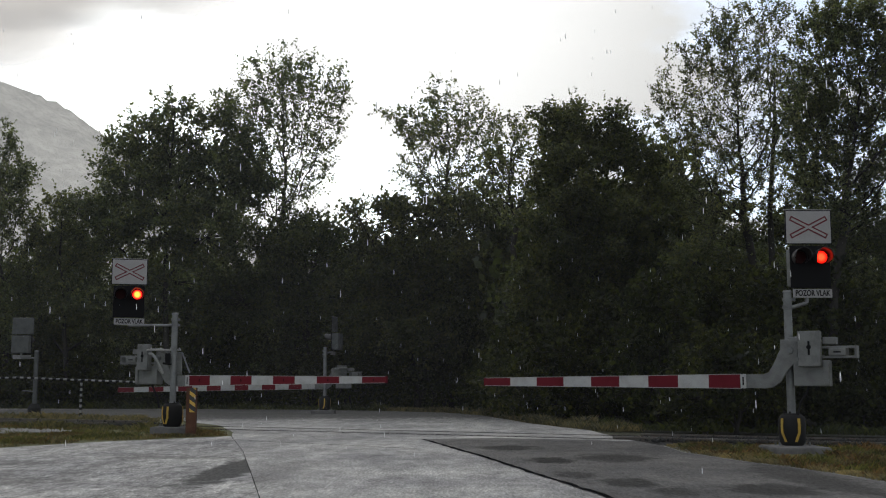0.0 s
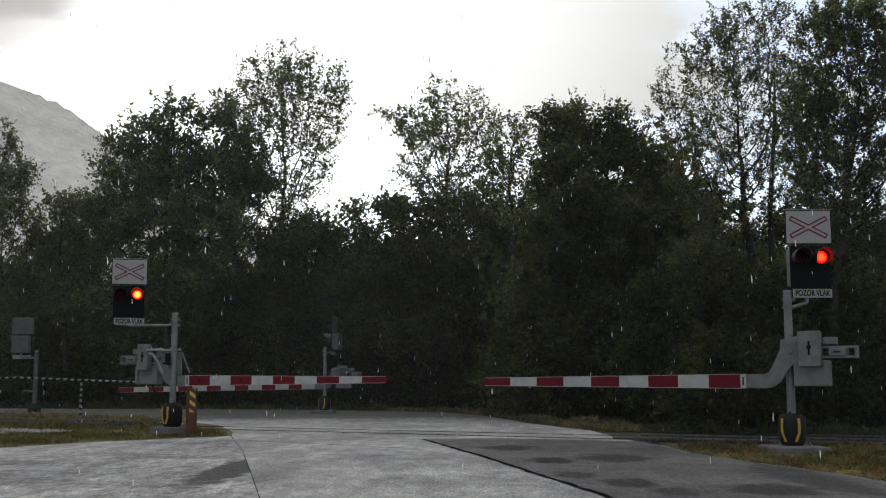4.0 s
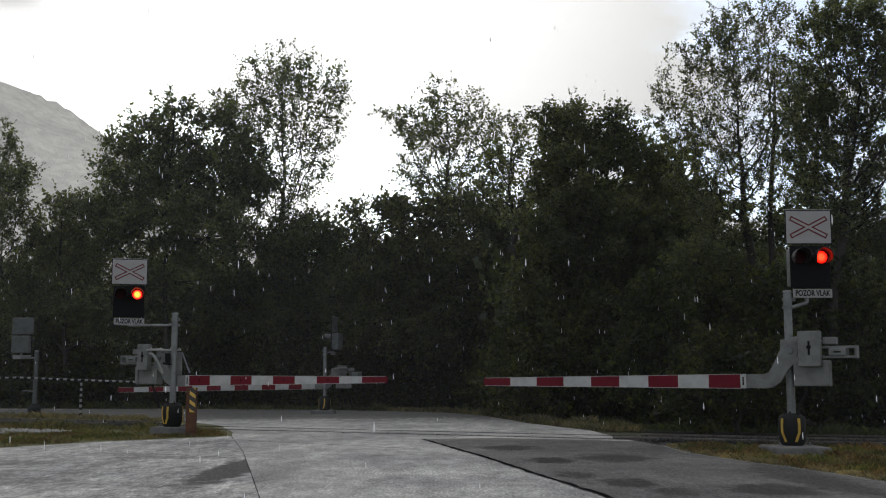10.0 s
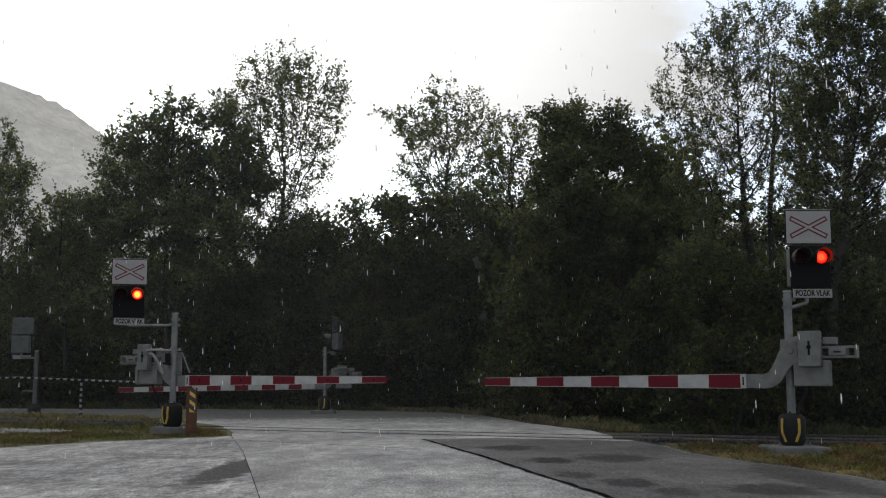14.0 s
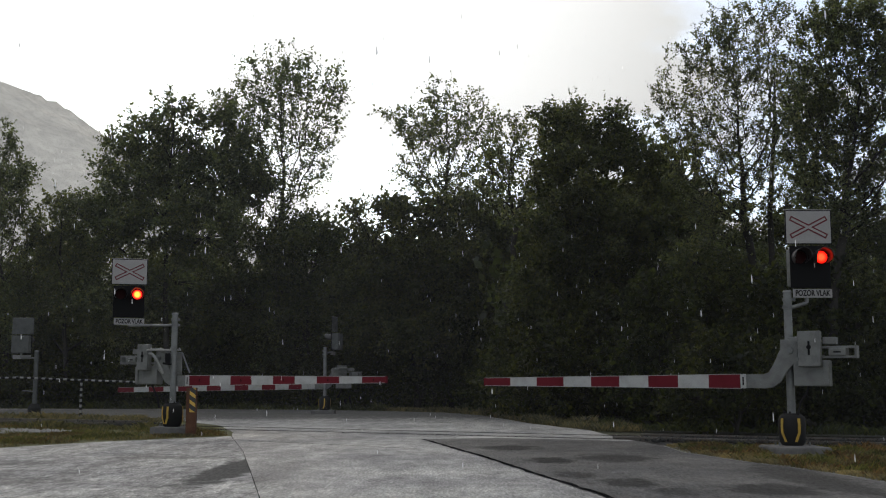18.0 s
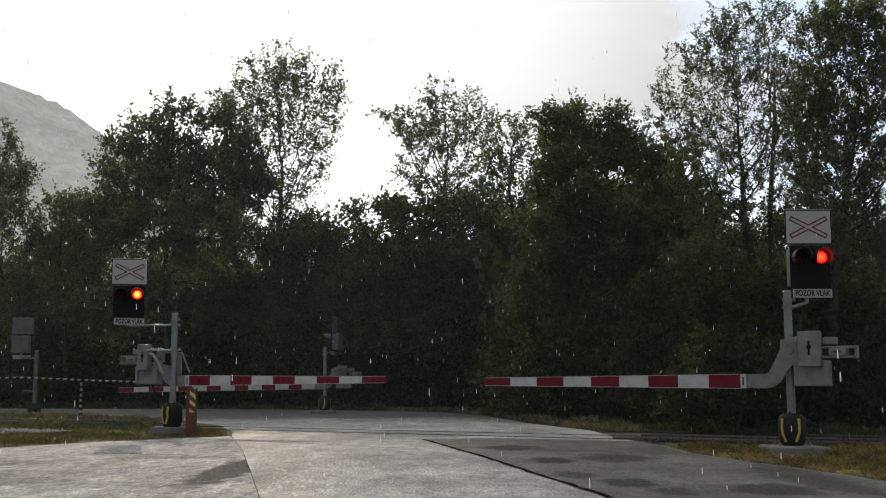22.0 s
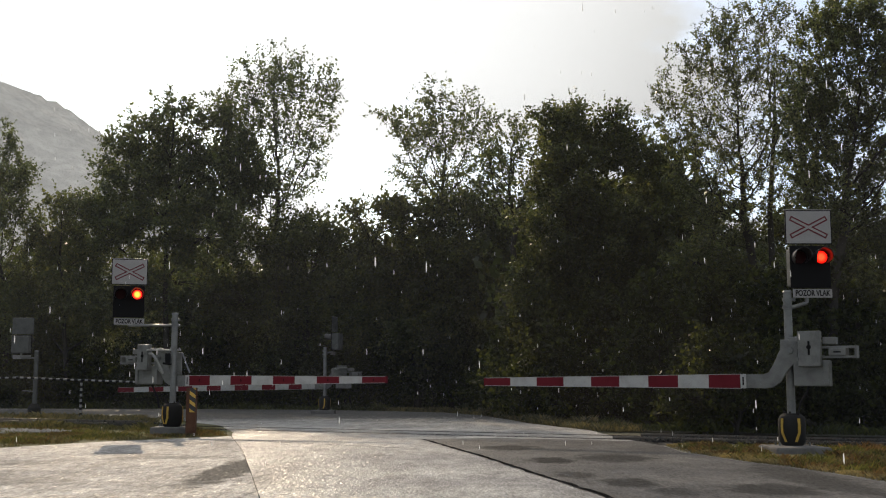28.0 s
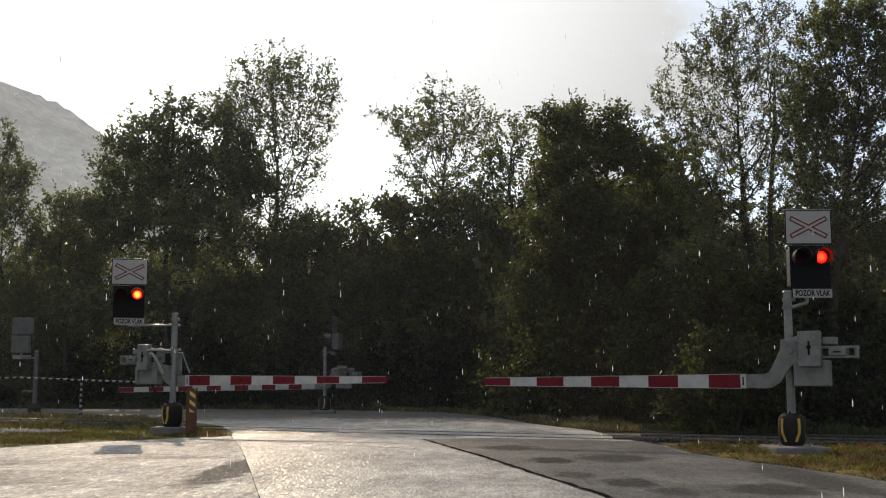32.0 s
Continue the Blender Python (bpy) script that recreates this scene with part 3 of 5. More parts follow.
def signal_head(root, m, glow_mat, shell=None):
    """Twin red lamp head with hoods, its cross board and its word plate. Faces local -y; origin at the middle of the black face."""
    bm = B()
    box(bm, (0, 0.14, 0.0), (0.60, 0.26, 0.60), 0.03)
    shell = shell or GREY_PAINT
    head = part("signal_head", bm, shell, root, "grey twin-lamp signal housing", at=m)
    bm = B()
    box(bm, (0, 0, 0), (0.64, 0.03, 0.67), 0.012)
    part("front_panel", bm, BLACK, head, "matt black front panel")
    for x in (-0.17, 0.17):
        bm = B()
        rod(bm, (x, -0.012, 0.15), (x, -0.03, 0.15), 0.105, 0.098, 28)
        part("lens", bm, LENS, head, "dark red glass lens", smooth=False)
        # hood: a half-open tunnel over the lens
        bm = B()
        n = 20
        rings = []
        for y, r, k in ((-0.015, 0.125, 1.0), (-0.10, 0.13, 0.95), (-0.19, 0.134, 0.82), (-0.27, 0.137, 0.60)):
            ring = []
            for i in range(n + 1):
                a = radians(-52 + 284 * i / n) if k == 1.0 else radians(90 + (-142 + 284 * i / n) * k)
                ring.append((Vector((x + r * math.cos(a), y, 0.15 + r * math.sin(a))), Vector((x + (r - 0.004) * math.cos(a), y, 0.15 + (r - 0.004) * math.sin(a)))))
            rings.append([(bm.verts.new(p), bm.verts.new(q)) for p, q in ring])
        for r0, r1 in zip(rings, rings[1:]):
            for i in range(n):
                bm.faces.new((r0[i][0], r0[i + 1][0], r1[i + 1][0], r1[i][0]))
                bm.faces.new((r0[i][1], r1[i][1], r1[i + 1][1], r0[i + 1][1]))
        for i in range(n):
            e = rings[-1]
            bm.faces.new((e[i][0], e[i + 1][0], e[i + 1][1], e[i][1]))
        part("hood", bm, HOOD, head, "wet black lamp hood", smooth=True)
    bm = B()
    rod(bm, (0, 0, 0), (0, -0.008, 0), 0.100, 0.094, 28)
    glow = part("lamp_light", bm, glow_mat, head, "glowing red lamp", at=pose(0.17, -0.034, 0.15))
    board = sign_cross(root, 0.71, 0.52, shell)
    board.matrix_basis = m @ pose(0.0, 0.02, 0.635)
    bm = B()
    box(bm, (0, 0, 0), (0.62, 0.014, 0.135), 0.003)
    plate = part("word_plate", bm, SIGN_WHITE, root, "white plate with black capital letters", at=m @ pose(0.02, -0.01, -0.425))
    lettering(plate, "POZOR VLAK", 0.125, pose(0, -0.009, 0, 90, 0, 0) @ Matrix.Diagonal((0.72, 1, 1, 1)), BLACK)
    return glow


def boom(root, m, length, stripes, h0, h1, first):
    """Tapered red and white boom: one joined piece per painted field. Local x runs along it."""
    step = length / stripes
    for i in range(stripes):
        x0, x1 = i * step, (i + 1) * step
        a, b = h0 + (h1 - h0) * x0 / length, h0 + (h1 - h0) * x1 / length
        bm = B()
        prism(bm, [(x0, -a / 2), (x1, -b / 2), (x1, b / 2), (x0, a / 2)], -0.035, 0.035)
        mat = (BOOM_RED, BOOM_WHITE)[(i + first) % 2]
        p = part("boom_field", bm, mat, root, ("red reflective boom field", "white reflective boom field")[(i + first) % 2], at=m)
        if (i + first) % 2 == 0 or i == 6:
            bm = B()
            box(bm, ((x0 + x1) / 2, -0.037, 0), (0.022, 0.006, 0.05), 0.002)
            part("reflector", bm, (LENS, BLACK)[(i + first) % 2], p)
    for sgn in (1, -1):
        bm = B()
        prism(bm, [(0, sgn * h0 / 2 - 0.004), (length, sgn * h1 / 2 - 0.004), (length, sgn * h1 / 2 + 0.004), (0, sgn * h0 / 2 + 0.004)], -0.038, 0.038)
        part("boom_edge", bm, BOOM_WHITE, root, "pale metal edge strip", at=m)
    bm = B()
    box(bm, (length + 0.01, 0, 0), (0.02, 0.075, h1 + 0.008), 0.004)
    part("end_cap", bm, BOOM_RED, root, at=m)


def barrier(m, label, boom_turn, shift, mech_y, flip, boom_args, head_m, glow_mat, arm, bars=(-160, -88, 5, 95), base_h=0.12, pole_h=2.5, dz=0.0, shell=None, lid_w=0.335, foot=(0.03, 0.86, 0.0)):
    """A barrier stand: base, pole, drive, swan-neck arm with its boom, weights, and the signal on an arm."""
    root = thing("level_crossing_barrier", m, label, "crossing barrier", "barriers at the crossing")
    bm = B()
    box(bm, (foot[0], -foot[2] / 2, base_h / 2 - 0.12), (foot[1], 0.56 + foot[2], base_h + 0.24), 0.03)
    part("foundation", bm, CONCRETE, root, "stained concrete foundation block")
    bm = B()
    rod(bm, (0, 0, base_h), (0, 0, pole_h - 0.02), 0.066, 0.064, 20)
    part("pole", bm, GALV, root, "galvanised steel pole", smooth=False)
    bm = B()
    rod(bm, (0, 0, pole_h - 0.02), (0, 0, pole_h + 0.012), 0.076, 0.06, 20)
    part("pole_cap", bm, GALV, root)
    for z in (pole_h - 0.28, pole_h - 0.16):
        bm = B()
        rod(bm, (0, 0, z), (0, 0, z + 0.05), 0.08, 0.08, 20)
        box(bm, (0.09, -0.02, z + 0.025), (0.05, 0.03, 0.045), 0.004)
        part("clamp", bm, GALV, root)
    # base cover: bulged black rubber with yellow bars
    bm = B()
    prof = ((base_h, 0.16), (base_h + 0.06, 0.195), (base_h + 0.3, 0.21), (base_h + 0.42, 0.20), (base_h + 0.47, 0.16), (base_h + 0.49, 0.08))
    rings = [[bm.verts.new((r * math.cos(2 * math.pi * i / 20), r * math.sin(2 * math.pi * i / 20), z)) for i in range(20)] for z, r in prof]
    for r0, r1 in zip(rings, rings[1:]):
        for i in range(20):
            bm.faces.new((r0[i], r0[(i + 1) % 20], r1[(i + 1) % 20], r1[i]))
    bm.faces.new(rings[-1])
    part("base_cover", bm, RUBBER, root, "black rubber base cover", smooth=True)
    bm = B()
    rod(bm, (0, 0, base_h + 0.455), (0, 0, base_h + 0.495), 0.15, 0.13, 20)
    for a in range(0, 360, 60):
        rod(bm, (0.115 * math.cos(radians(a)), 0.115 * math.sin(radians(a)), base_h + 0.49), (0.115 * math.cos(radians(a)), 0.115 * math.sin(radians(a)), base_h + 0.525), 0.014, 0.014, 6)
    part("cover_flange", bm, RUBBER, root, "bolted black flange")
    for side, a in enumerate(bars):
        bm = B()
        # the bars stand upright above and lean together below
        bend = (16, -14)[side % 2]
        pts = [Vector(((r + 0.006) * math.cos(radians(a + t)), (r + 0.006) * math.sin(radians(a + t)), z)) for (z, r), t in
               zip((prof[1], (base_h + 0.2, 0.204), prof[2], prof[3]), (bend, 0, 0, 0))]
        w = Vector((-math.sin(radians(a)), math.cos(radians(a)), 0)) * 0.021
        o = Vector((math.cos(radians(a)), math.sin(radians(a)), 0)) * 0.01
        cols = [[bm.verts.new(p + k) for k in (-w, w, w + o, -w + o)] for p in pts]
        for c0, c1 in zip(cols, cols[1:]):
            for i in range(4):
                bm.faces.new((c0[i], c0[(i + 1) % 4], c1[(i + 1) % 4], c1[i]))
        bm.faces.new(cols[-1])
        bm.faces.new(list(reversed(cols[0])))
        bmesh.ops.recalc_face_normals(bm, faces=bm.faces[:])
        part("hazard_bar", bm, YELLOW, root, "yellow hazard bar")
    # mechanism, in the frame of the boom: x along the boom, y across
    f = pose(0, 0, 0, 0, 0, boom_turn) @ pose(shift, 0, dz)
    y = mech_y
    k = -1 if flip else 1                     # side on which the lidded case sits
    bm = B()
    box(bm, (-0.02, y + 0.0, 1.53), (0.26, 0.16, 0.40), 0.02)
    part("bracket", bm, GREY_PAINT, root, "grey bracket on the pole", at=f)
    bm = B()
    box(bm, (-0.36, y, 1.20), (0.54, 0.24, 0.40), 0.02)
    part("drive_case", bm, GREY_PAINT, root, "grey drive case", at=f)
    bm = B()
    box(bm, (-0.585, y - k * 0.13, 1.20), (0.07, 0.03, 0.34), 0.008)
    part("case_flange", bm, GREY_PAINT, root, at=f)
    bm = B()
    box(bm, (-0.365, y - k * 0.19, 1.575), (lid_w, 0.16, 0.545), 0.012)
    lid = part("lidded_case", bm, GREY_PAINT, root, "light grey lidded case with a keyhole", at=f)
    bm = B()
    rod(bm, (-0.365, y - k * 0.268, 1.60), (-0.365, y - k * 0.276, 1.60), 0.035, 0.035, 20)
    box(bm, (-0.365, y - k * 0.272, 1.585), (0.03, 0.012, 0.22), 0.004)
    part("lock", bm, BLACK, lid, "dark keyhole cover")
    # swan neck from the pivot down to the boom
    bm = B()
    prism(bm, [(-0.16, 1.40), (-0.16, 1.60), (-0.05, 1.68), (0.06, 1.64), (0.13, 1.52), (0.22, 1.33), (0.29, 1.22), (0.36, 1.19), (0.72, 1.185), (0.72, 0.975),
               (0.36, 0.965), (0.22, 0.985), (0.10, 1.07), (0.0, 1.24)], y - k * 0.10 - 0.02, y - k * 0.10 + 0.02, 0.006)
    neck = part("swan_neck", bm, GREY_PAINT, root, "grey swan-neck boom holder", at=f)
    bm = B()
    rod(bm, (-0.05, y - k * 0.115, 1.56), (-0.05, y - k * 0.155, 1.56), 0.055, 0.05, 18)
    rod(bm, (-0.05, y - k * 0.155, 1.56), (-0.05, y - k * 0.175, 1.56), 0.028, 0.028, 6)
    part("pivot", bm, GALV, neck, "steel pivot bolt")
    for x, z in ((0.42, 1.10), (0.60, 1.10), (0.42, 1.03), (0.60, 1.03)):
        bm = B()
        rod(bm, (x, y - k * 0.12, z), (x, y - k * 0.135, z), 0.015, 0.015, 6)
        part("bolt", bm, GALV, neck)
    # counterweight arms
    for dy in (0.10, -0.10):
        for z in (1.60, 1.45):
            bm = B()
            box(bm, (-0.56, y + dy, z), (0.92, 0.03, 0.035), 0.004)
            part("weight_arm", bm, GREY_PAINT, root, at=f)
    bm = B()
    box(bm, (-0.76, y, 1.525), (0.26, 0.27, 0.115), 0.012)
    w = part("counterweight", bm, GREY_PAINT, root, "grey counterweight block", at=f)
    bm = B()
    box(bm, (-0.76, y - k * 0.137, 1.525), (0.11, 0.008, 0.022), 0.002)
    part("slot", bm, BLACK, w)
    bm = B()
    box(bm, (-0.64, y, 1.70), (0.20, 0.20, 0.11), 0.012)
    rod(bm, (-0.1, y, 1.76), (-0.5, y, 1.74), 0.018, 0.018, 8)
    part("upper_weight", bm, GREY_PAINT, root, "small grey upper weight", at=f)
    bm = B()
    box(bm, (-1.025, y, 1.525), (0.03, 0.24, 0.19), 0.004)
    part("end_plate", bm, GREY_PAINT, root, at=f)
    bm = B()
    box(bm, (0.69, y - k * 0.13, 1.08), (0.09, 0.02, 0.225), 0.004)
    tab = part("white_tab", bm, BOOM_WHITE, root, "white end marker", at=f)
    bm = B()
    box(bm, (0.69, y - k * 0.142, 1.08), (0.022, 0.006, 0.13), 0.002)
    part("mark", bm, BLACK, tab)
    boom(root, f @ pose(0.74, y - k * 0.10, 1.08, 0, boom_args[5], 0), *boom_args[:5])
    # cable hose, lid hinges and a service box
    bm = B()
    hose = [(-0.10, y + 0.02, 0.5 - dz), (-0.16, y + 0.03, 0.75), (-0.26, y + 0.03, 0.9), (-0.30, y, 1.02)]
    for a, b in zip(hose, hose[1:]):
        rod(bm, a, b, 0.018, 0.018, 8)
    part("cable_hose", bm, RUBBER, root, "black cable hose", at=f)
    for z in (1.42, 1.72):
        bm = B()
        rod(bm, (-0.195, y - k * 0.272, z - 0.03), (-0.195, y - k * 0.272, z + 0.03), 0.012, 0.012, 8)
        part("hinge", bm, GALV, lid, at=Matrix())
    bm = B()
    box(bm, (-0.12, y + 0.02, 1.735), (0.18, 0.1, 0.03), 0.006)
    rod(bm, (-0.02, y - k * 0.06, 1.75), (-0.52, y - k * 0.06, 1.765), 0.014, 0.014, 8)
    for x in (-0.05, -0.18):
        rod(bm, (x, y, 1.74), (x, y, 1.775), 0.02, 0.02, 6)
    part("top_plate", bm, GALV, root, "small steel top plate with bolts", at=f)
    bm = B()
    box(bm, (0.02, y + k * 0.11, 1.36), (0.13, 0.08, 0.18), 0.012)
    part("service_box", bm, GREY_PAINT, root, "small grey service box", at=f)
    for a in (30, 150, 210, 330):
        bm = B()
        rod(bm, (0.27 * math.cos(radians(a)), 0.22 * math.sin(radians(a)), base_h), (0.27 * math.cos(radians(a)), 0.22 * math.sin(radians(a)), base_h + 0.05), 0.016, 0.016, 6)
        part("anchor_bolt", bm, GALV, root)
    # arm to the signal head
    bm = B()
    rod(bm, arm[0], arm[1], 0.03, 0.03, 12)
    rod(bm, arm[1], (arm[1][0], arm[1][1], arm[1][2] + 0.12), 0.03, 0.03, 12)
    part("signal_arm", bm, GALV, root, "galvanised tube arm")
    return root, signal_head(root, head_m, glow_mat, shell)


GLOWS = []
right_root, g = barrier(pose(5.465, 17.9, 0), "grey crossing barrier, lowered red-white boom, lit lamp, beside track", 150.7, 0.0, 0.06, True,
                        (4.56, 9, 0.225, 0.135, 0, 0.0), pose(0.365, -0.05, 2.885, 0, 0, 0), GLOW, ((0.0, -0.02, 2.22), (0.30, -0.02, 2.31)), (-150, -78, 10, 80), base_h=0.085, foot=(-0.04, 0.84, 0.42))
GLOWS.append(g)
left_root, g = barrier(pose(-5.69, 24.0, 0.04), "grey crossing barrier, lowered red-white boom, glowing lamp, on grass", -21.2, -0.36, 0.16, False,
                       (4.5, 9, 0.215, 0.12, 0, -0.1), pose(-0.98, -0.05, 2.745, 0, 0, 15.5), GLOW_HOT, ((0.0, -0.02, 2.24), (-0.98, -0.02, 2.24)), (-148, -104, 5, 80), lid_w=0.26)
GLOWS.append(g)
f = pose(0, 0, 0, 0, 0, -21.2) @ pose(-0.36, 0, 0)
bm = B()
rod(bm, (0.50, 0.10, 1.66), (0.72, 0.06, 1.24), 0.016, 0.016, 8)
rod(bm, (0.30, 0.10, 1.68), (0.50, 0.10, 1.66), 0.016, 0.016, 8)
part("stay", bm, GALV, left_root, "thin galvanised stay tube", at=f)
bm = B()
link = [Vector((-0.50, -0.12, 1.645)), Vector((-0.42, -0.12, 1.63)), Vector((-0.31, -0.12, 1.47)), Vector((-0.19, -0.12, 1.23))]
for a, b in zip(link, link[1:]):
    rod(bm, a, b, 0.026, 0.026, 10)
part("link_rod", bm, BAND_WHITE, left_root, "pale bent link rod")
# black box and bar added for the shaded gap between the plates
bm = B()
box(bm, (-0.10, -0.11, 1.55), (0.11, 0.05, 0.20), 0.01)
rod(bm, (-0.20, -0.12, 1.44), (-0.02, -0.12, 1.42), 0.022, 0.022, 8)
part("gap_shade", bm, BLACK, left_root, "black box standing for the shaded gap between the plates")
bm = B()
box(bm, (0.02, 0.115, 1.435), (0.25, 0.08, 0.46), 0.012)
part("pole_bracket", bm, GREY_PAINT, left_root, "grey plate clamped behind the pole")
bm = B()
box(bm, (-0.24, 0.09, 1.73), (0.72, 0.07, 0.035), 0.008)
for x in (-0.5, -0.3, -0.08, 0.1):
    rod(bm, (x, 0.06, 1.74), (x, 0.06, 1.775), 0.018, 0.018, 6)
part("top_rail", bm, BOOM_WHITE, left_root, "pale steel top rail with bolts")

far_root, g = barrier(pose(-4.33, 41.7, 0.08, 0, 0, 180), "grey crossing barrier seen from behind with lowered red-white boom", 27.0, -0.35, 0.06, False,
                      (7.0, 14, 0.20, 0.16, 1, 1.0), pose(-0.30, -0.05, 2.55, 0, 0, 80), GLOW, ((0.0, -0.02, 2.12), (-0.30, -0.02, 2.2)), base_h=0.06, pole_h=2.34, dz=-0.16, shell=DARK_GREY)
GLOWS.append(g)


def far_signal():
    """The warning signal across the track, seen from behind: pole, black foot, head and board turned away."""
    root = thing("warning_signal", pose(-13.9, 38.8, -0.02, 0, 0, 180), "grey warning signal on a pole seen from behind", "railway signal")
    bm = B()
    rod(bm, (0, 0, -0.05), (0, 0, 2.2), 0.075, 0.07, 18)
    part("pole", bm, DARK_GREY, root, "dull grey steel pole")
    bm = B()
    rod(bm, (0, 0, 2.2), (0, 0, 2.24), 0.085, 0.06, 18)
    part("pole_cap", bm, GALV, root)
    bm = B()
    rod(bm, (0, 0, -0.05), (0, 0, 0.28), 0.20, 0.22, 18)
    rod(bm, (0, 0, 0.28), (0, 0, 0.44), 0.22, 0.12, 18)
    part("base_cover", bm, RUBBER, root, "black rubber base cover")
    bm = B()
    rod(bm, (0, 0, 1.98), (0.52, 0, 1.98), 0.03, 0.03, 10)
    rod(bm, (0.52, 0, 1.98), (0.52, 0, 2.15), 0.03, 0.03, 10)
    part("signal_arm", bm, GALV, root)
    bm = B()
    rod(bm, (0, 0, 0.85), (0.45, 0, 0.87), 0.015, 0.015, 8)
    part("stay", bm, GALV, root)
    return signal_head(root, pose(0.53, -0.12, 2.44, 0, 0, 0), GLOW, DARK_GREY)


GLOWS.append(far_signal())


def guard_post():
    """Steel beam with a black and yellow banded face."""
    root = thing("guard_post", pose(-5.19, 23.55, 0, 0, 0, 0), "rusty steel guard post with black and yellow bands", "guard post")
    bm = B()
    box(bm, (0.0, 0, 0.44), (0.20, 0.16, 1.06), 0.012)
    part("post", bm, RUST, root, "rust-brown steel post")
    bm = B()
    box(bm, (0.035, -0.083, 0.72), (0.12, 0.008, 0.50), 0.0)
    part("banded_plate", bm, HAZARD, root, "black and yellow banded plate")


guard_post()


def guard_rail():
    """Black and white banded tube rail on posts, beyond the track."""
    root = thing("guard_rail", pose(0, 0, 0), "thin black and white banded guard rail on slim posts", "railing")
    pts = [Vector((-24.0, 34.2, 1.02)), Vector((-17.5, 34.6, 1.14)), Vector((-13.2, 35.2, 1.27)), Vector((-11.15, 35.1, 1.19)), Vector((-9.1, 34.6, 1.12))]
    for a, b in zip(pts, pts[1:]):
        n = max(1, round((b - a).length / 0.115))
        for i in range(n):
            bm = B()
            rod(bm, a.lerp(b, i / n), a.lerp(b, (i + 1) / n), 0.03, 0.03, 8)
            part("rail_band", bm, (BLACK, BAND_WHITE)[i % 2], root, ("black band", "white band")[i % 2])
    for p in (pts[0], pts[3]):
        n = 15
        for i in range(n):
            bm = B()
            a, b = Vector((p.x, p.y, -0.06)), p
            rod(bm, a.lerp(b, i / n), a.lerp(b, (i + 1) / n), 0.04, 0.04, 8)
            part("post_band", bm, (BLACK, BAND_WHITE)[i % 2], root, ("black band", "white band")[i % 2])


guard_rail()

# ---- trees ----
def frame_of(d):
    """Two directions across each row of d."""
    up = np.where(np.abs(d[:, 2:3]) < 0.9, np.array([[0, 0, 1.0]]), np.array([[1.0, 0, 0]]))
    a = np.cross(d, up)
    a /= np.linalg.norm(a, axis=1, keepdims=True) + 1e-9
    return a, np.cross(d, a)


def tubes(p0, p1, r0, r1, seg):
    """Open tapered tubes from p0 to p1 as arrays of verts and quads."""
    d = p1 - p0
    d = d / (np.linalg.norm(d, axis=1, keepdims=True) + 1e-9)
    a, b = frame_of(d)
    ang = 2 * np.pi * np.arange(seg) / seg
    ring = np.cos(ang)[None, :, None] * a[:, None, :] + np.sin(ang)[None, :, None] * b[:, None, :]
    v = np.concatenate([p0[:, None] + ring * r0[:, None, None], p1[:, None] + ring * r1[:, None, None]], axis=1)
    n = len(p0)
    i = np.arange(seg)
    q = np.stack([i, (i + 1) % seg, seg + (i + 1) % seg, seg + i], axis=1)
    f = (q[None] + (np.arange(n) * 2 * seg)[:, None, None]).reshape(-1, 4)
    return v.reshape(-1, 3), f


def leaves(c, size, rng, droop=0.3, flat=0.55):
    """One bent four-cornered leaf at each place."""
    n = len(c)
    a = rng.normal(size=(n, 3))
    a[:, 2] -= droop
    a /= np.linalg.norm(a, axis=1, keepdims=True)
    face = rng.normal(size=(n, 3)) * 0.8
    face[:, 2] += flat
    b = np.cross(a, face)
    b /= np.linalg.norm(b, axis=1, keepdims=True) + 1e-9
    nn = np.cross(a, b)
    s = (size * rng.uniform(0.6, 1.35, n))[:, None]
    v = np.stack([c - a * s * 0.5, c + b * s * 0.40 + nn * s * 0.07, c + a * s * 0.55, c - b * s * 0.40 + nn * s * 0.07], axis=1)
    return v.reshape(-1, 3), np.arange(4 * n).reshape(n, 4)


TREES = {}


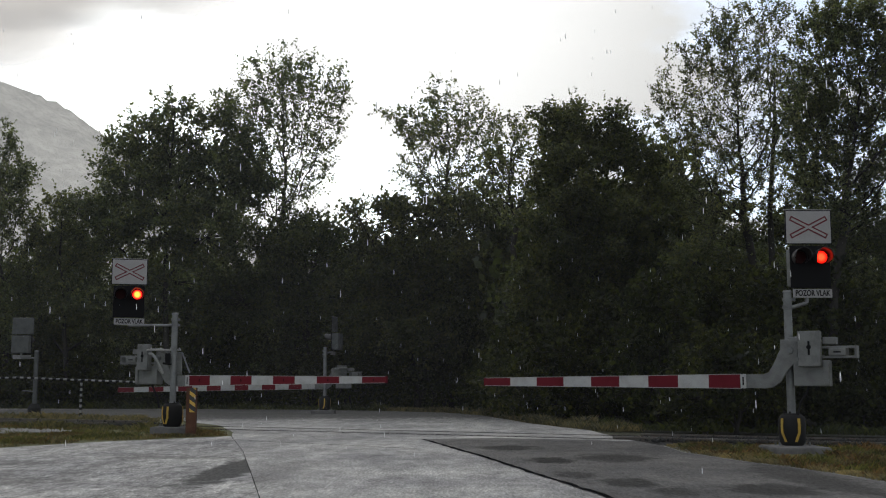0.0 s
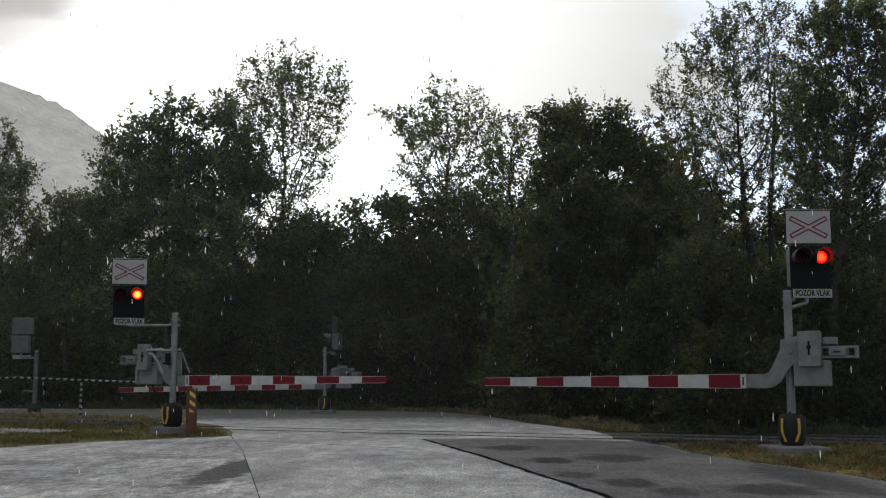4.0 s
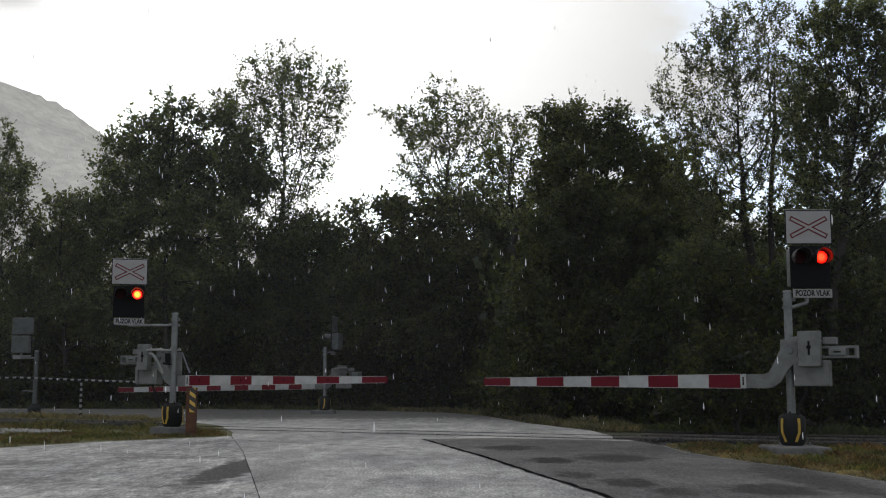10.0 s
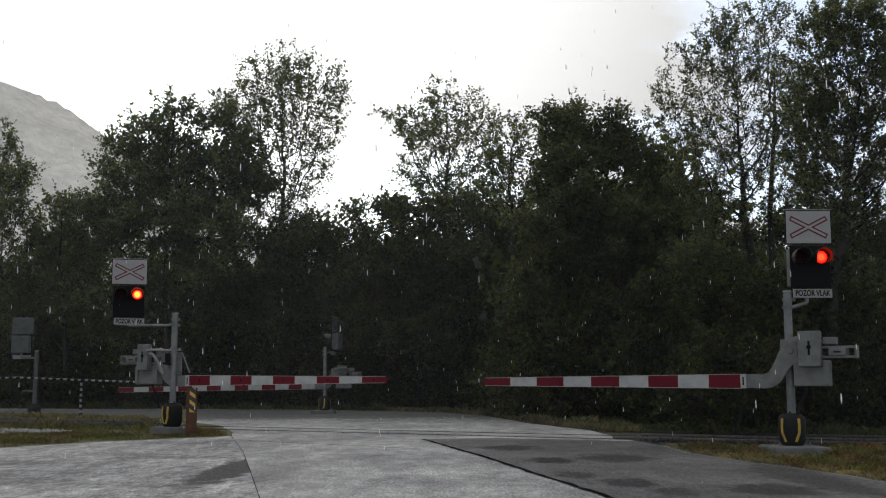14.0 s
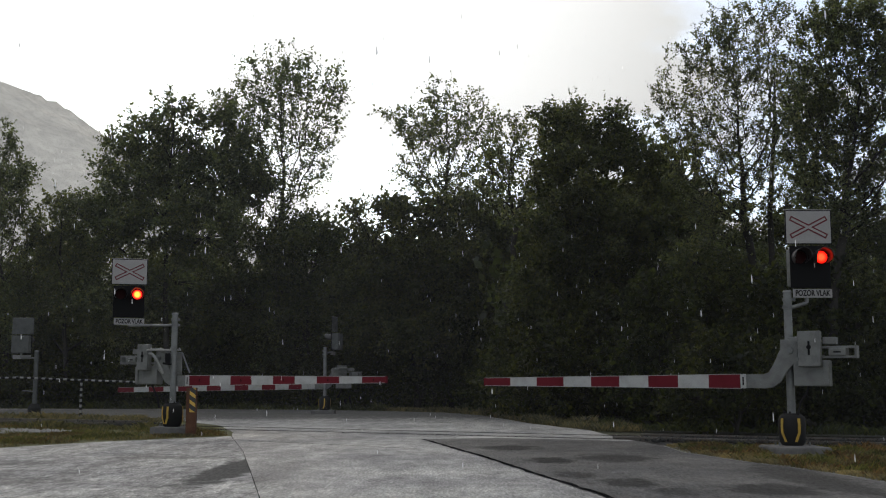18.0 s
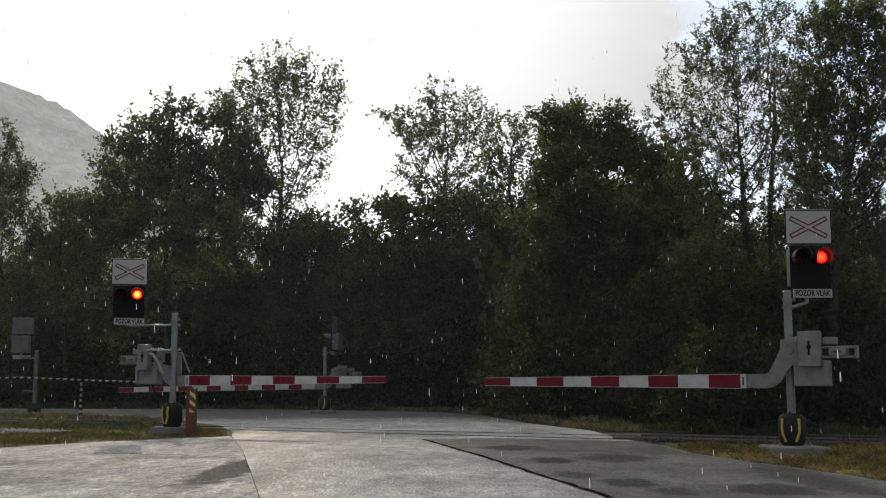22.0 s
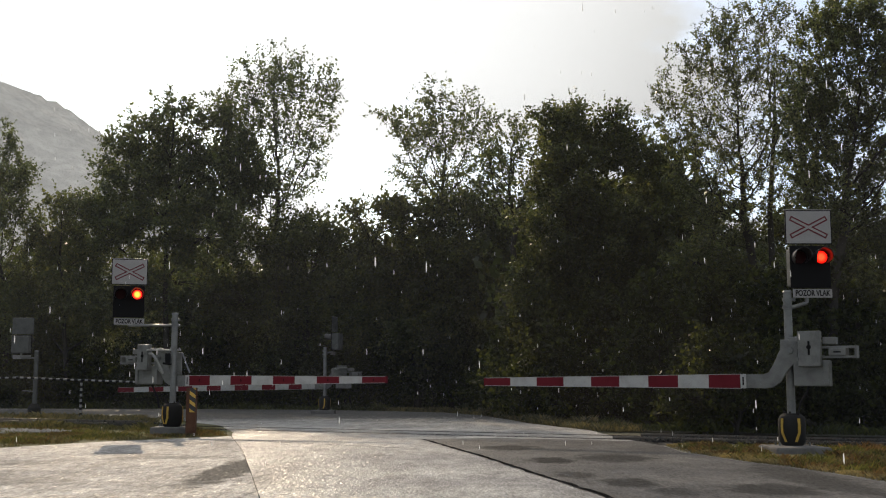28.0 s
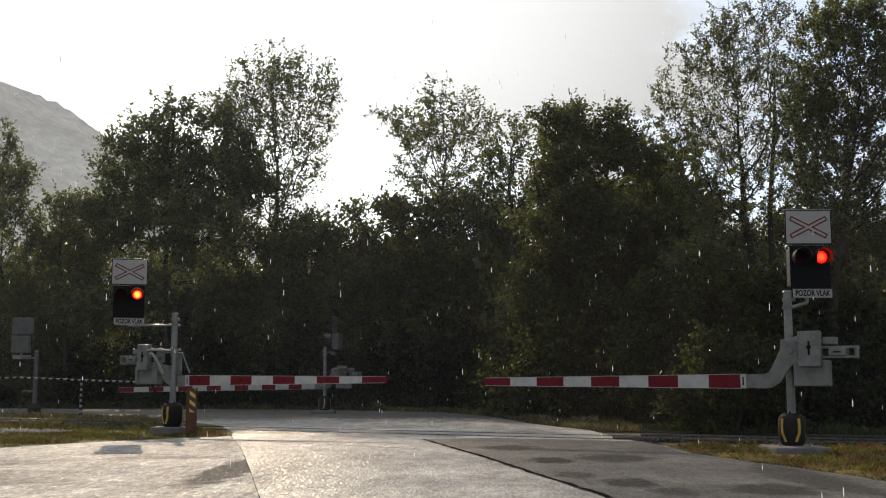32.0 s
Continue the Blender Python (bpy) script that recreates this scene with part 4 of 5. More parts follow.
def crown_parts(root, rng, trunk_top, lobes, leaf_mat, bark, count, size, airy, trunk_r):
    """Trunk, limbs to the lobes, twigs in them, leaves along the twigs."""
    lobes = np.array(lobes, dtype=float)
    low, top = lobes[:, 2].min(), trunk_top
    # trunk: gently bent
    n = 9
    hs = np.linspace(0, 1, n)
    bend = rng.normal(size=2) * 0.25
    way = np.stack([top[0] * hs ** 1.3 + bend[0] * np.sin(hs * 3.1) + rng.normal(size=n) * 0.05 * hs, top[1] * hs + bend[1] * np.sin(hs * 3.1), -0.1 + (top[2] + 0.1) * hs], axis=1)
    tr = trunk_r * (1 - 0.88 * hs)
    tr[0] *= 1.35
    v, f = tubes(way[:-1], way[1:], tr[:-1], tr[1:], 9)
    raw_mesh("trunk", v, f, bark, root, smooth=True)
    # limbs
    p0, p1, r0, r1 = [], [], [], []
    tips, tip_lobe = [], []
    for li, (x, y, z, rx, rz) in enumerate(lobes):
        c = np.array([x, y, z])
        reach = max(0.8, np.hypot(x, y))
        hz = np.clip((z - 0.7 * reach - 0.3 * rz) / top[2], 0.12, 0.93)
        s = np.array([np.interp(hz, hs, way[:, i]) for i in range(3)])
        rad = min(np.interp(hz, hs, tr) * 0.5, 0.02 + 0.045 * min(rx, rz))
        mid = s * 0.45 + c * 0.55 + rng.normal(size=3) * 0.25 * rz + np.array([0, 0, 0.15 * rz])
        for a, b, ra, rb in ((s, mid, rad, rad * 0.65), (mid, c, rad * 0.65, rad * 0.35)):
            p0.append(a), p1.append(b), r0.append(ra), r1.append(rb)
        k = int((16 + 14 * (rx * rz) ** 0.5))
        for j in range(k):
            u = rng.normal(size=3)
            u /= np.linalg.norm(u)
            q = c + u * np.array([rx, 0.5 * (rx + rz), rz]) * rng.uniform(0.45, 1.25) ** 0.7
            st = c + (mid - c) * rng.uniform(0, 0.6)
            p0.append(st), p1.append(q), r0.append(rad * 0.2), r1.append(0.004)
            tips.append((st, q)), tip_lobe.append(rx * rz)
    v, f = tubes(np.array(p0), np.array(p1), np.array(r0) + 0.004, np.array(r1), 4)
    crown = raw_mesh("crown", v, f, bark, root)
    # leaves: in little sprays along the outer part of the twigs
    ts, te = np.array([t[0] for t in tips]), np.array([t[1] for t in tips])
    w = np.array(tip_lobe) ** 0.75
    w /= w.sum()
    per = 11
    sprays = count // per
    pick = rng.choice(len(ts), sprays, p=w)
    t = rng.uniform(0.42, 1.0, sprays)[:, None]
    centre = ts[pick] + (te[pick] - ts[pick]) * t + rng.normal(size=(sprays, 3)) * 0.13
    # each spray is a short shoot, pointing outwards and up
    shoot = rng.normal(size=(sprays, 3)) + (te[pick] - ts[pick]) / (np.linalg.norm(te[pick] - ts[pick], axis=1, keepdims=True) + 1e-6) * 0.8 + np.array([0, 0, 0.5])
    shoot /= np.linalg.norm(shoot, axis=1, keepdims=True)
    u = np.tile(np.linspace(0, 1, per), sprays)[:, None]
    reach = (3.75 * size + 0.12) * rng.uniform(0.6, 1.3, (sprays, 1))
    c = np.repeat(centre, per, axis=0) + np.repeat(shoot * reach, per, axis=0) * u + rng.normal(size=(sprays * per, 3)) * size * 0.36
    sz = np.full(len(c), size)
    inner = np.repeat(t[:, 0] < 0.6, per) & (rng.uniform(size=len(c)) < 0.5 * (1 - airy))
    sz[inner] *= 1.3
    v, f = leaves(c, sz, rng)
    raw_mesh("foliage", v, f, leaf_mat, crown)


def grow_skeleton(rng, way, lobes, marks, step, kill):
    """Branch nodes that grow from the trunk towards marks scattered through the lobes: places and the index of each one's parent."""
    vol = lobes[:, 3] ** 1.4 * lobes[:, 4]
    pick = rng.choice(len(lobes), marks, p=vol / vol.sum())
    u = rng.normal(size=(marks, 3))
    u *= (rng.uniform(0, 1, (marks, 1)) ** 0.62) / np.linalg.norm(u, axis=1, keepdims=True)
    rad = np.stack([lobes[pick, 3], 0.5 * (lobes[pick, 3] + lobes[pick, 4]), lobes[pick, 4]], 1)
    goal = lobes[pick, :3] + u * rad * 1.15
    nodes, parent = [p for p in way], list(range(-1, len(way) - 1))
    crown_from = max(1, int(len(way) * 0.6))
    best, near = np.full(marks, 1e9), np.zeros(marks, int)
    alive = np.ones(marks, bool)
    fresh = list(range(crown_from, len(way)))
    for _ in range(110):
        for k in fresh:
            d = np.linalg.norm(goal - nodes[k], axis=1)
            better = d < best
            best[better], near[better] = d[better], k
        alive &= best > kill
        if not alive.any():
            break
        pull = goal[alive] - np.array(nodes)[near[alive]]
        pull /= np.linalg.norm(pull, axis=1, keepdims=True) + 1e-9
        fresh = []
        owner = near[alive]
        for k in np.unique(owner):
            d = pull[owner == k].mean(0) + rng.normal(size=3) * 0.22 + np.array([0, 0, 0.22])
            d /= np.linalg.norm(d) + 1e-9
            nodes.append(nodes[k] + d * step * rng.uniform(0.8, 1.2))
            parent.append(int(k))
            fresh.append(len(nodes) - 1)
        if len(nodes) > 9000:
            break
    return np.array(nodes), np.array(parent)


def grown_crown(root, rng, trunk_top, lobes, leaf_mat, bark, count, size, trunk_r, step, droop=0.3):
    """An open crown: a forking skeleton, thin shoots on its outer twigs, leaves set along the shoots."""
    lobes = np.array(lobes, dtype=float)
    n = 14
    hs = np.linspace(0, 1, n)
    bend = rng.normal(size=2) * 0.25
    top = (trunk_top[0] * 0.5, trunk_top[1] * 0.5, trunk_top[2] * 0.5)
    way = np.stack([top[0] * hs ** 1.3 + bend[0] * np.sin(hs * 3.1), top[1] * hs + bend[1] * np.sin(hs * 3.1), -0.1 + (top[2] + 0.1) * hs], axis=1)
    extent = lobes[:, 3].sum()
    marks = int(min(2600, 34 * extent / step ** 1.2))
    p, par = grow_skeleton(rng, way, lobes, marks, step, step * 1.25)
    load = np.ones(len(p))
    for i in range(len(p) - 1, 0, -1):
        load[par[i]] += load[i]
    r = np.maximum(0.005, trunk_r * (load / load[0]) ** 0.58)
    kids = np.arange(1, len(p))
    stem = kids < n
    for name, sel, seg, parent in (("trunk", kids[stem], 9, None), ("crown", kids[~stem], 5, None)):
        v, f = tubes(p[par[sel]], p[sel], np.minimum(r[par[sel]], r[sel] * 1.35), r[sel], seg)
        ob = raw_mesh(name, v, f, bark, root, smooth=True)
    crown = ob
    thin = kids[(load[kids] < 22) & ~stem]
    per = 8
    sprays = count // per
    pick = rng.choice(thin, sprays)
    t = rng.uniform(0, 1, (sprays, 1))
    out = p[pick] - p[par[pick]]
    start = p[par[pick]] + out * t
    out = out / (np.linalg.norm(out, axis=1, keepdims=True) + 1e-9)
    shoot = out * 0.9 + rng.normal(size=(sprays, 3)) * 0.75 + np.array([0, 0, 0.25])
    shoot /= np.linalg.norm(shoot, axis=1, keepdims=True)
    reach = step * 1.7 * rng.uniform(0.5, 1.4, (sprays, 1))
    v, f = tubes(start, start + shoot * reach, np.full(sprays, 0.005), np.full(sprays, 0.003), 3)
    raw_mesh("twigs", v, f, bark, crown)
    u = np.tile(np.linspace(0.15, 1.05, per), sprays)[:, None]
    c = np.repeat(start, per, axis=0) + np.repeat(shoot * reach, per, axis=0) * u + rng.normal(size=(sprays * per, 3)) * size * 0.5
    v, f = leaves(c, np.full(len(c), size), rng, droop)
    raw_mesh("foliage", v, f, leaf_mat, crown)


def tree(label, at, leaf_mat, count, size, airy, lobes, seed, sway=""):
    rng = np.random.default_rng(seed + 100)
    root = thing("tree", pose(at[0], at[1], -0.03), label, "tree", "trees at the wood edge")
    hi = max(lobes, key=lambda l: l[2])
    bark = BARK
    if sway:
        TREES[sway] = root
    top = (hi[0], 0.3 * hi[1], hi[2])
    if airy > 0.5:
        grown_crown(root, rng, top, lobes, leaf_mat, bark, count, size, 0.05 + 0.006 * hi[2], 0.0058 * at[1])
    else:
        crown_parts(root, rng, top, lobes, leaf_mat, bark, count, size, airy, 0.07 + 0.007 * hi[2])
    if "birch" in label:
        # the second trunk
        way = np.array([[1.05, 0.4, -0.1], [1.0, 0.35, 3.0], [0.95, 0.3, 6.0], [1.15, 0.2, 8.6], [1.2, 0.2, 10.2]])
        r = np.array([0.12, 0.10, 0.08, 0.05, 0.02])
        v, f = tubes(way[:-1], way[1:], r[:-1], r[1:], 9)
        raw_mesh("trunk", v, f, bark, root, smooth=True)
    return root


tree("tall airy tree with a loose open crown above the hedge line", (-8.2, 54.0), LEAF, 14500, 0.125, 0.95, [(0.7, 1.0, 16.7, 1.2, 1.3), (-0.5, 0.7, 16.0, 1.5, 1.3), (2.0, -0.8, 15.7, 1.6, 1.2), (2.8, -1.1, 14.7, 1.0, 1.4), (3.2, -0.1, 15.2, 0.5, 0.6), (0.5, -0.9, 15.2, 1.3, 1.1), (-0.5, 0.1, 14.0, 1.3, 1.1), (-1.6, 0.8, 14.5, 1.6, 1.5), (0.4, 0.8, 13.8, 1.9, 1.6), (2.1, 0.1, 13.6, 1.3, 1.2), (1.2, 0.7, 11.7, 1.6, 1.5), (-0.5, -1.1, 12.0, 1.5, 1.6), (0.2, -0.4, 10.2, 1.5, 1.5), (2.9, -0.1, 12.4, 0.4, 0.3), (1.6, 0.0, 12.6, 1.0, 1.3)], 478, "sway_a")
tree("broad dark deciduous tree with a rounded lobed crown", (-12.7, 53.0), LEAF, 84000, 0.130, 0.35, [(3.0, 0.0, 12.3, 1.2, 1.1), (1.2, 0.3, 12.0, 1.3, 1.2), (4.0, 0.2, 11.0, 1.4, 1.3), (-1.6, 0.3, 12.0, 1.3, 1.0), (-2.7, 0.2, 12.6, 1.0, 0.7), (-3.4, -0.2, 11.4, 0.6, 0.7), (-1.4, -1.1, 13.2, 1.1, 0.7), (-0.1, -0.3, 14.2, 0.9, 0.7), (1.0, 0.5, 13.8, 0.7, 0.6), (2.5, -0.2, 13.8, 0.8, 1.0), (-0.3, 0.2, 12.4, 1.5, 1.3), (-2.0, -0.7, 10.7, 1.6, 1.3), (0.2, -0.2, 10.4, 2.0, 1.5), (2.5, -0.3, 10.4, 1.9, 1.7), (-0.8, -0.8, 8.5, 2.6, 1.9), (1.9, -0.6, 8.0, 2.6, 2.1), (-2.9, -0.9, 8.5, 1.6, 1.6), (-0.1, 0.8, 5.9, 3.2, 2.1)], 300)
# the paler leaf copy puts sunlit foliage into this tree's colour
tree("low dark broadleaf tree beside the far road", (-17.6, 53.5), LEAF_PALE, 38000, 0.130, 0.30, [(-0.7, 0.0, 9.5, 0.8, 0.7), (0.5, -0.6, 9.4, 1.0, 0.8), (-1.1, 1.0, 7.8, 1.2, 1.3), (0.8, 0.3, 7.5, 1.6, 1.6), (-0.2, 0.2, 5.4, 2.1, 1.9), (-2.0, 1.0, 4.6, 1.9, 1.9), (2.0, -0.9, 4.8, 1.9, 1.9)], 120)
tree("slender olive-green tree with drooping side shoots", (-21.1, 54.0), LEAF_PALE, 36000, 0.115, 0.60, [(-0.4, 0.9, 13.0, 0.6, 1.0), (0.2, 1.0, 11.5, 0.8, 1.1), (1.0, -0.9, 10.6, 0.8, 1.0), (-0.2, -0.9, 9.2, 1.4, 1.6), (1.2, 0.7, 8.7, 0.7, 1.2), (0.3, 0.5, 6.8, 1.6, 1.6), (-1.8, 0.4, 10.1, 1.6, 3.2), (0.7, -0.4, 4.3, 1.6, 1.6)], 2)
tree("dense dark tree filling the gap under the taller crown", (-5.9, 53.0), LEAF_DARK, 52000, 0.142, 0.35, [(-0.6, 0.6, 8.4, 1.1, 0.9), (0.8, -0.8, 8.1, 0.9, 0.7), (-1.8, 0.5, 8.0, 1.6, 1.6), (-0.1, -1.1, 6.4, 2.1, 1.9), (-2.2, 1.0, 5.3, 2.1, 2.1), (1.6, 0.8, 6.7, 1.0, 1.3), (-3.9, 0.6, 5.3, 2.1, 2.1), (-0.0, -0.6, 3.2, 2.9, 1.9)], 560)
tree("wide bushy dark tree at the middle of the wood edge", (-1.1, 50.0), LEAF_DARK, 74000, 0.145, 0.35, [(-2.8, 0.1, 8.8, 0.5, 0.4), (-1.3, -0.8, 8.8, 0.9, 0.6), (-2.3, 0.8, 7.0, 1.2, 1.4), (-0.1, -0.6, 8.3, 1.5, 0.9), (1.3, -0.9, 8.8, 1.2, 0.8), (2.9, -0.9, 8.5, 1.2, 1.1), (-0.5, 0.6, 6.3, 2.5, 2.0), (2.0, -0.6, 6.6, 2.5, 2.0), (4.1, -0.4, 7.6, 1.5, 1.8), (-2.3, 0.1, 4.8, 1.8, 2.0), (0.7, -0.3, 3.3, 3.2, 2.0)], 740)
tree("slim airy tree with a forked top above the bushes", (0.4, 53.0), LEAF, 11000, 0.122, 0.90, [(-0.7, 0.2, 15.0, 0.8, 0.8), (-1.7, 1.0, 13.9, 1.3, 1.0), (-2.8, -0.7, 13.7, 0.9, 0.4), (0.0, -0.1, 14.0, 1.3, 1.1), (1.4, 0.0, 14.6, 0.3, 0.8), (1.5, -0.3, 13.4, 1.0, 1.1), (-0.8, -1.0, 12.5, 1.7, 1.2), (0.9, -0.6, 12.1, 1.4, 1.3), (-1.5, -0.6, 11.0, 1.3, 1.0), (0.0, 1.0, 10.8, 1.9, 1.3), (2.0, 0.1, 11.3, 1.1, 1.3)], 800, "sway_b")
tree("light thin-leaved tree half hidden behind a dense one", (2.8, 44.0), LEAF, 3800, 0.11, 0.90, [(-0.0, 0.2, 11.0, 0.7, 0.8), (-0.3, -0.1, 9.8, 1.1, 1.1), (0.9, 0.2, 11.0, 0.7, 0.9), (-0.2, 0.2, 8.4, 1.1, 1.1)], 910)
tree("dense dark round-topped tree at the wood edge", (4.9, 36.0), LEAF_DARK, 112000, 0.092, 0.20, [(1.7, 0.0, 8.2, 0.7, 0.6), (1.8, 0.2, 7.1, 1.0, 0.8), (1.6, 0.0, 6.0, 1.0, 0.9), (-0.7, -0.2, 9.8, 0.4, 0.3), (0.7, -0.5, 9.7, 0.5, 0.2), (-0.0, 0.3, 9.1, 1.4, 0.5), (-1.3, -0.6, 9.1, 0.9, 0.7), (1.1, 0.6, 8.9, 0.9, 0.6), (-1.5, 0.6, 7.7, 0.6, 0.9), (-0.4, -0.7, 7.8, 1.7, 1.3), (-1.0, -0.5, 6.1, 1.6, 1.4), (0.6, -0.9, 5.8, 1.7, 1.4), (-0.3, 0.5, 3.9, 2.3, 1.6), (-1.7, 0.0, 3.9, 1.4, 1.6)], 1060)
tree("tall airy birch with twin dark trunks and sparse leaves", (8.5, 32.0), LEAF_PALE, 31000, 0.066, 0.95, [(0.2, 0.5, 11.7, 0.9, 0.6), (-0.7, -0.3, 11.1, 0.8, 0.7), (1.1, -0.1, 11.7, 0.8, 0.7), (-1.3, 0.2, 10.5, 0.7, 0.7), (-0.2, 0.1, 10.3, 1.2, 0.9), (0.9, 0.5, 10.5, 1.1, 0.9), (-2.0, 0.4, 9.3, 0.6, 0.7), (-1.0, 0.5, 9.1, 0.9, 0.9), (0.1, -0.2, 8.9, 1.1, 0.9), (1.3, -0.7, 9.2, 0.9, 1.1), (-2.1, -0.4, 8.2, 0.5, 0.7), (-1.2, -0.2, 7.8, 0.9, 0.9), (-0.1, 0.5, 7.6, 0.9, 0.9), (1.1, 0.3, 7.7, 0.9, 0.9), (-1.8, -0.2, 6.9, 0.5, 0.5), (-1.1, 0.2, 6.5, 0.9, 0.8), (1.5, -0.3, 6.5, 0.7, 0.9), (-0.3, 0.2, 6.5, 0.9, 0.7), (0.4, -0.2, 6.0, 0.7, 0.6), (0.7, -0.3, 6.8, 0.7, 0.7), (-0.7, -0.5, 5.6, 1.0, 0.7)], 1318)
tree("tall leafy green tree overhanging the wood edge", (9.6, 27.0), LEAF, 74000, 0.074, 0.80, [(-0.4, -0.2, 9.7, 0.5, 0.7), (0.4, 0.5, 10.1, 0.9, 0.7), (1.1, -0.3, 9.4, 1.0, 1.1), (-0.1, -0.3, 8.6, 0.9, 0.9), (-0.8, 0.4, 7.8, 0.6, 0.9), (0.7, 0.8, 7.8, 1.1, 1.1), (-0.3, 0.5, 6.8, 0.9, 1.0), (0.8, 0.5, 6.2, 1.1, 1.1), (-0.1, 0.4, 5.4, 0.9, 1.0), (1.1, 0.8, 4.8, 1.0, 1.3), (-0.6, -0.2, 5.6, 0.6, 0.8), (2.0, -0.8, 8.3, 1.3, 2.3)], 1500)
# lighter leaf copy chosen to paint its sunlit clumps
tree("low spreading dark tree hanging over the track side", (9.1, 33.5), LEAF, 38000, 0.088, 0.40, [(-1.6, -0.3, 4.8, 1.0, 0.8), (-0.1, -0.7, 4.4, 1.0, 0.8), (1.5, -0.0, 4.4, 1.0, 0.8), (-0.9, 0.6, 3.2, 1.2, 1.0), (0.8, -0.2, 3.1, 1.2, 1.0), (3.0, 1.0, 4.4, 1.0, 0.9), (3.8, -0.7, 3.2, 1.0, 1.0), (2.2, -0.5, 2.9, 1.0, 1.0), (-2.1, 0.0, 2.7, 1.0, 1.0), (-0.3, 1.1, 1.9, 1.3, 0.8), (1.9, 0.5, 1.7, 1.3, 0.8), (3.7, 0.1, 1.7, 1.2, 0.8)], 1330)

tree("small dark tree behind the twin trunks of the birch", (11.4, 37.0), LEAF_DARK, 34000, 0.125, 0.35, [(0.0, 0.0, 6.3, 0.9, 0.6), (-1.2, 0.3, 5.5, 1.0, 0.8), (1.3, -0.2, 5.7, 1.1, 0.8), (-0.2, 0.1, 4.6, 1.5, 1.1), (-2.2, 0.2, 4.0, 1.0, 1.0), (2.3, 0.3, 4.3, 1.1, 1.0), (0.3, -0.3, 3.0, 2.2, 1.3)], 1711)

tree("narrow dark tree filling the gap beside the birch", (8.4, 42.0), LEAF_DARK, 24000, 0.125, 0.35, [(0.0, 0.0, 7.6, 0.7, 0.6), (-1.0, 0.2, 6.8, 0.8, 0.7), (0.9, -0.2, 6.9, 0.8, 0.7), (0.0, 0.2, 5.9, 1.3, 0.9), (1.8, 0.1, 5.8, 0.9, 0.8), (-1.2, 0.0, 4.8, 1.3, 1.0), (0.8, 0.2, 4.2, 1.7, 1.2)], 1733)

# low growth: three kinds of bush, repeated along the wood edge
def bush(label, leaf_mat, count, size, lobes, seed, at):
    rng = np.random.default_rng(seed)
    root = thing("bush", at, label, "bush", "undergrowth")
    crown_parts(root, rng, (0.1, 0.0, 1.6), lobes, leaf_mat, BARK, count, size, 0.3, 0.05)
    return root


def woods_tree(label, leaf_mat, count, size, lobes, seed, at, h):
    rng = np.random.default_rng(seed)
    root = thing("tree", at, label, "tree", "trees deeper in the wood")
    crown_parts(root, rng, (0.2, 0.1, h), lobes, leaf_mat, BARK, count, size, 0.3, 0.2)
    return root


